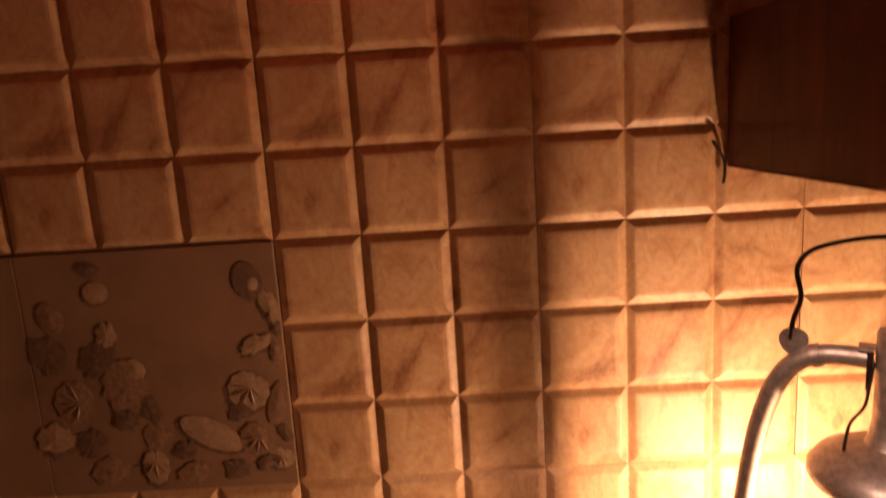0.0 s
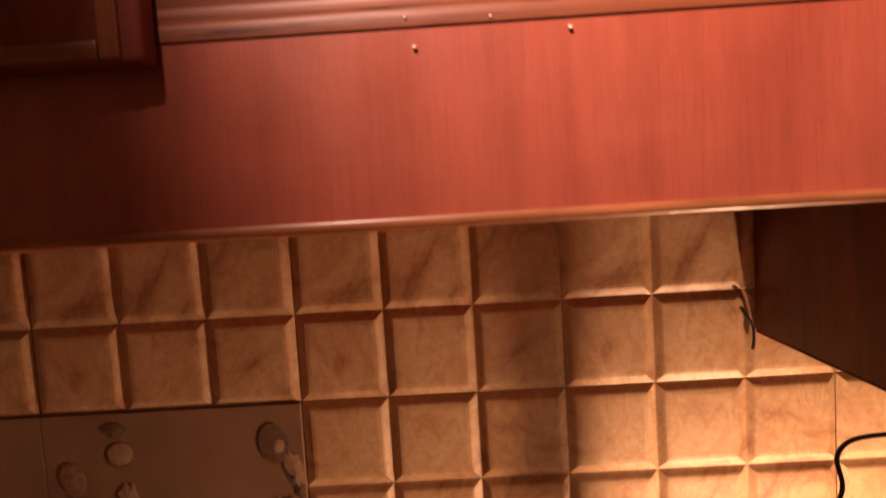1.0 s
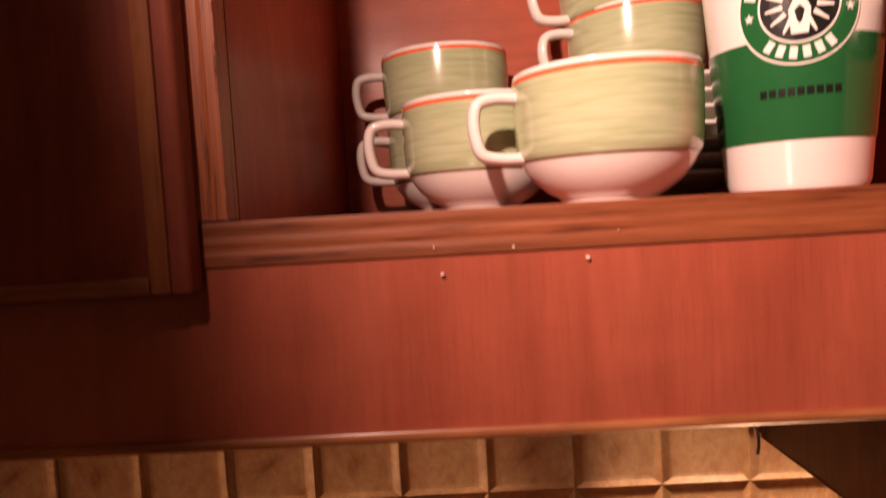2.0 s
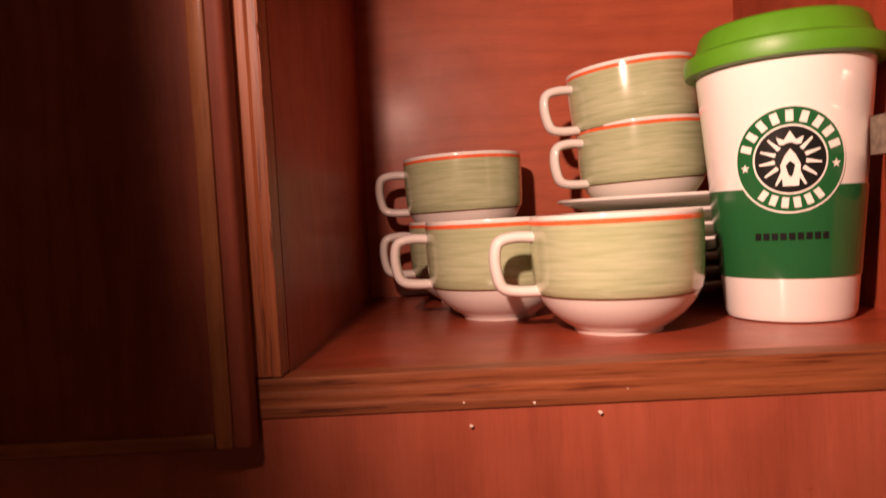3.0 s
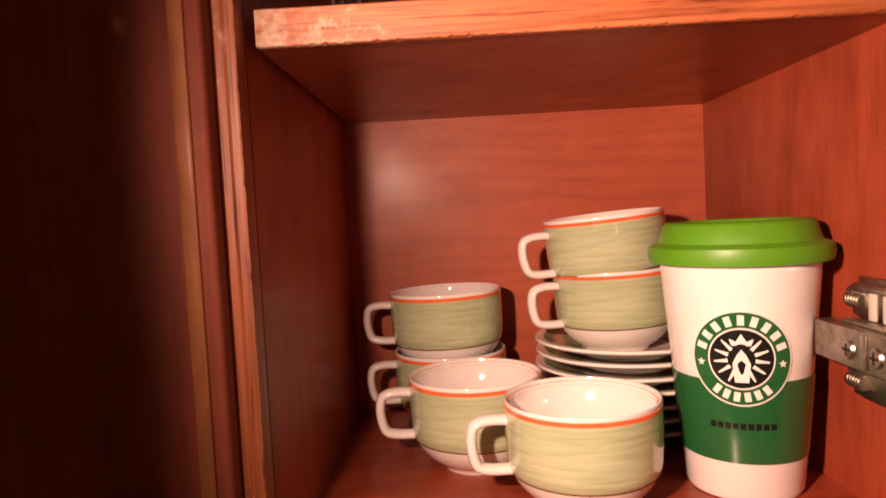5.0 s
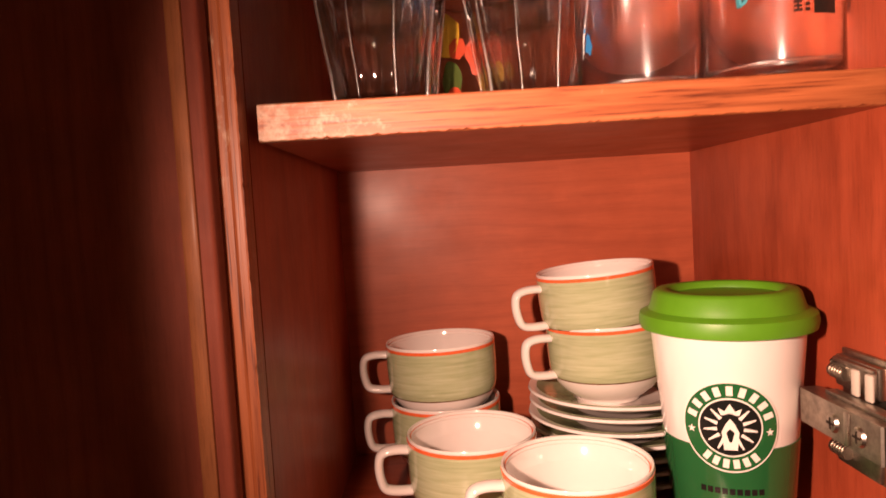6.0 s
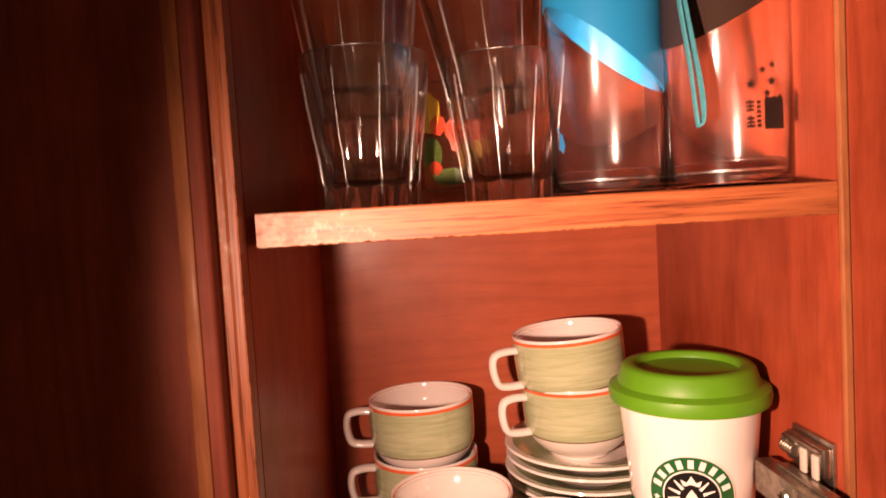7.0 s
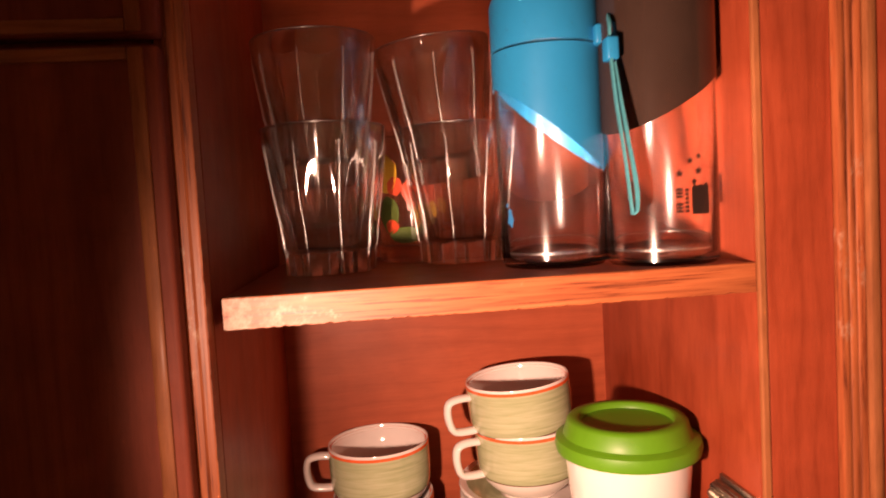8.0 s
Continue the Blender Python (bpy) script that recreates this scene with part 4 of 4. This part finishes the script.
hook = smooth_path([(-0.0110, -0.004, z_(1.1885)), (-0.0130, -0.010, z_(1.172)), (-0.0150, -0.012, z_(1.160)), (-0.0220, -0.013, z_(1.148)), (-0.0245, -0.013, z_(1.130)), (-0.0230, -0.012, z_(1.119))], 6)
part("lift_wire", tube(hook, circle(0.0011, 8)), M_WIRE, lantern, "thin lifting wire", 60)
part("clip", slab((-0.0200, -0.0075, z_(1.1950)), (-0.0105, 0.0075, z_(1.1970)), 0.0006), M_LAMP, lantern, "", 40)
part("clip", slab((-0.0150, -0.0090, z_(1.1700)), (-0.0118, -0.0072, z_(1.1960)), 0.0005), M_WIRE, lantern, "", 40)
gl = part("globe", revolve([(0.028, z_(0.946)), (0.036, z_(0.970)), (0.0395, z_(1.010)), (0.036, z_(1.062)), (0.030, z_(1.0975)), (0.0288, z_(1.0975)), (0.0346, z_(1.062)), (0.038, z_(1.010)), (0.0346, z_(0.970)), (0.0268, z_(0.946))], 48, closed=True), M_GLASS, lantern, "clear glass globe", 60)
gl.visible_shadow = False
part("burner", revolve([(0.0, z_(0.962)), (0.010, z_(0.960)), (0.016, z_(0.952)), (0.034, z_(0.9455)), (0.034, z_(0.934)), (0.0, z_(0.934))], 40), M_LAMP, lantern, "tin burner", 40)
part("tank", revolve([(0.0, 0.0), (0.064, 0.0), (0.068, 0.004), (0.068, 0.046), (0.060, 0.060), (0.034, 0.0735), (0.0, 0.0735)], 56), M_LAMP, lantern, "round tin oil tank", 40)
fl = part("flame", revolve([(0.0, z_(0.963)), (0.0050, z_(0.970)), (0.0058, z_(0.980)), (0.0034, z_(1.000)), (0.0, z_(1.014))], 20), m_flame, lantern, "yellow oil flame", 60)
fl.visible_shadow = False

# ---------------------------------------------------------------- wall tiles
P = 0.2 / 3


def square_tile():
    """A 20 cm tile pressed into nine raised squares; its lower left corner at the origin, face towards -y."""
    bm = bmesh.new()
    g = 0.0003
    box(bm, (g, 0.0012, g), (0.2 - g, 0.006, 0.2 - g))
    for i in range(3):
        for j in range(3):
            x0, z0, e = i * P, j * P, 0.0004
            x1, z1 = x0 + P, z0 + P
            rings = []
            for ins, y in ((e, 0.0012), (0.0010, 0.0009), (0.0022, 0.0003), (0.0052, -0.0014), (0.0068, -0.0020), (0.0098, -0.0023)):
                rings.append([bm.verts.new(v) for v in ((x0 + ins, y, z0 + ins), (x1 - ins, y, z0 + ins), (x1 - ins, y, z1 - ins), (x0 + ins, y, z1 - ins))])
            for a, b in zip(rings, rings[1:]):
                for k in range(4):
                    bm.faces.new((a[k], a[(k + 1) % 4], b[(k + 1) % 4], b[k]))
            bm.faces.new(rings[-1])
    bmesh.ops.recalc_face_normals(bm, faces=bm.faces)
    me = bpy.data.meshes.new("tile")
    bm.to_mesh(me)
    bm.free()
    me.materials.append(M_TILE)
    return me


tile_mesh = square_tile()
for i in range(-3, 5):
    for j in range(-2, 2):
        if (i, j) in ((-1, -1), (-2, -1)):
            continue
        t_ob = new("tile", tile_mesh)
        t_ob.location = (i * 0.2 + random.uniform(-0.0003, 0.0003), (-0.0016 if i < 0 else 0.0) + random.uniform(-0.0003, 0.0003), 1.27 + j * 0.2 + random.uniform(-0.0003, 0.0003))
        t_ob.parent = wall_north

# one flat tile with a printed border of shells
bm = slab((-0.1997, -0.0030, 1.0703), (-0.0003, 0.006, 1.2697), 0.0006)
decor = part("decor_tile", bm, M_DECOR, wall_north, "flat brown tile with a printed border of sea shells")


bm = slab((-0.3997, -0.0030, 1.0703), (-0.2001, 0.006, 1.2697), 0.0006)
part("decor_tile", bm, M_DECOR, wall_north, "flat brown tile with a printed border of sea shells")


def shell(cx, cz, rx, rz, ang, m, kind, lift=0.0011):
    """A low printed shell: a fan with ribs, or an oval with a ridge."""
    bm = bmesh.new()
    n = 22
    c, s_ = math.cos(ang), math.sin(ang)
    lift += 0.0018
    mid = bm.verts.new((cx, -lift - 0.0009, cz))
    ring = []
    for k in range(n):
        a = 2 * math.pi * k / n
        w = 1.0
        if kind == "fan":
            w = 0.55 + 0.45 * math.sin(a / 2) + (0.05 if k % 2 else -0.03)
        elif kind == "rough":
            w = random.uniform(0.72, 1.1)
        u, v = rx * w * math.cos(a), rz * w * math.sin(a)
        ring.append(bm.verts.new((cx + u * c - v * s_, -lift, cz + u * s_ + v * c)))
    for k in range(n):
        bm.faces.new((mid, ring[k], ring[(k + 1) % n]))
    part("shell", bm, m, decor)


for cx, cz, rx, rz, deg, m, kind in (
        (-0.0225, 1.2400, 0.0115, 0.0155, 10, M_SHELL3, "oval"), (-0.0200, 1.2385, 0.0060, 0.0075, 0, M_SHELL, "oval"), (-0.0075, 1.2200, 0.0070, 0.0150, 20, M_SHELL, "rough"),
        (-0.0085, 1.2130, 0.0030, 0.0050, 0, M_SHELL3, "rough"), (-0.0210, 1.1900, 0.0150, 0.0075, 20, M_SHELL, "rough"), (-0.0065, 1.1830, 0.0050, 0.0120, 5, M_SHELL2, "rough"),
        (-0.0300, 1.1550, 0.0195, 0.0185, 60, M_SHELL, "fan"), (-0.0095, 1.1400, 0.0075, 0.0190, -15, M_SHELL2, "oval"), (-0.0060, 1.1150, 0.0050, 0.0090, 30, M_SHELL3, "rough"),
        (-0.0650, 1.1180, 0.0270, 0.0115, -28, M_SHELL, "oval"), (-0.0680, 1.1195, 0.0180, 0.0060, -28, M_SHELL2, "oval"), (-0.0270, 1.1130, 0.0170, 0.0160, 40, M_SHELL2, "fan"),
        (-0.0110, 1.0960, 0.0110, 0.0120, 70, M_SHELL, "fan"), (-0.1130, 1.0950, 0.0180, 0.0120, 90, M_SHELL, "fan"), (-0.1080, 1.1180, 0.0130, 0.0110, 20, M_SHELL2, "rough"),
        (-0.1110, 1.1420, 0.0090, 0.0130, 20, M_SHELL3, "rough"), (-0.1280, 1.1600, 0.0190, 0.0230, 15, M_SHELL2, "rough"), (-0.1320, 1.1330, 0.0120, 0.0090, 0, M_SHELL3, "rough"),
        (-0.1480, 1.1850, 0.0180, 0.0140, 30, M_SHELL3, "rough"), (-0.1370, 1.2040, 0.0090, 0.0110, 0, M_SHELL, "rough"), (-0.1400, 1.2380, 0.0100, 0.0085, 0, M_SHELL, "oval"),
        (-0.1430, 1.2560, 0.0090, 0.0070, 0, M_SHELL3, "rough"), (-0.1660, 1.1500, 0.0200, 0.0200, 0, M_SHELL2, "fan"), (-0.1850, 1.1900, 0.0150, 0.0190, 20, M_SHELL3, "rough"), (-0.1780, 1.2200, 0.0100, 0.0130, 20, M_SHELL2, "oval"),
        (-0.1900, 1.1200, 0.0160, 0.0140, 20, M_SHELL, "rough"), (-0.1620, 1.1150, 0.0150, 0.0120, 50, M_SHELL3, "rough"), (-0.1500, 1.0900, 0.0180, 0.0130, 10, M_SHELL2, "rough"), (-0.1180, 1.1750, 0.0080, 0.0100, 50, M_SHELL, "rough"),
        (-0.0050, 1.2020, 0.0040, 0.0060, 10, M_SHELL3, "rough"), (-0.0400, 1.1350, 0.0100, 0.0080, 30, M_SHELL3, "rough"), (-0.0880, 1.1050, 0.0110, 0.0080, 30, M_SHELL3, "rough"), (-0.0250, 1.0900, 0.0080, 0.0060, 30, M_SHELL3, "rough"), (-0.0480, 1.0860, 0.0120, 0.0100, 0, M_SHELL3, "rough"), (-0.0820, 1.0850, 0.0150, 0.0100, 20, M_SHELL2, "rough")):
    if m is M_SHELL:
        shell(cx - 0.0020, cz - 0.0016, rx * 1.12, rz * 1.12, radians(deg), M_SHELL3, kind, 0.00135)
    shell(cx, cz, rx, rz, radians(deg), m, kind, 0.0018 + 0.0004 * random.random())
    for k in range(5 if kind == "fan" else 0):
        a_ = radians(deg + 110 + 36 * k)
        shell(cx + rx * 0.42 * math.cos(a_), cz + rz * 0.42 * math.sin(a_), rx * 0.40, rz * 0.035, a_, M_SHELL2, "oval", 0.0028)

# a dark splinter of sealant hanging where the panel meets the tiles
bm = tube(smooth_path([(0.3285, -0.0060, 1.3250), (0.3330, -0.0070, 1.3170), (0.3370, -0.0065, 1.3100), (0.3378, -0.0060, 1.3000), (0.3370, -0.0055, 1.2930)], 5), circle(0.0012, 7))
tagged(finish("sealant_strip", bm, M_WIRE, None, 60), "dark loose strip of old sealant on the tiles", "sealant")
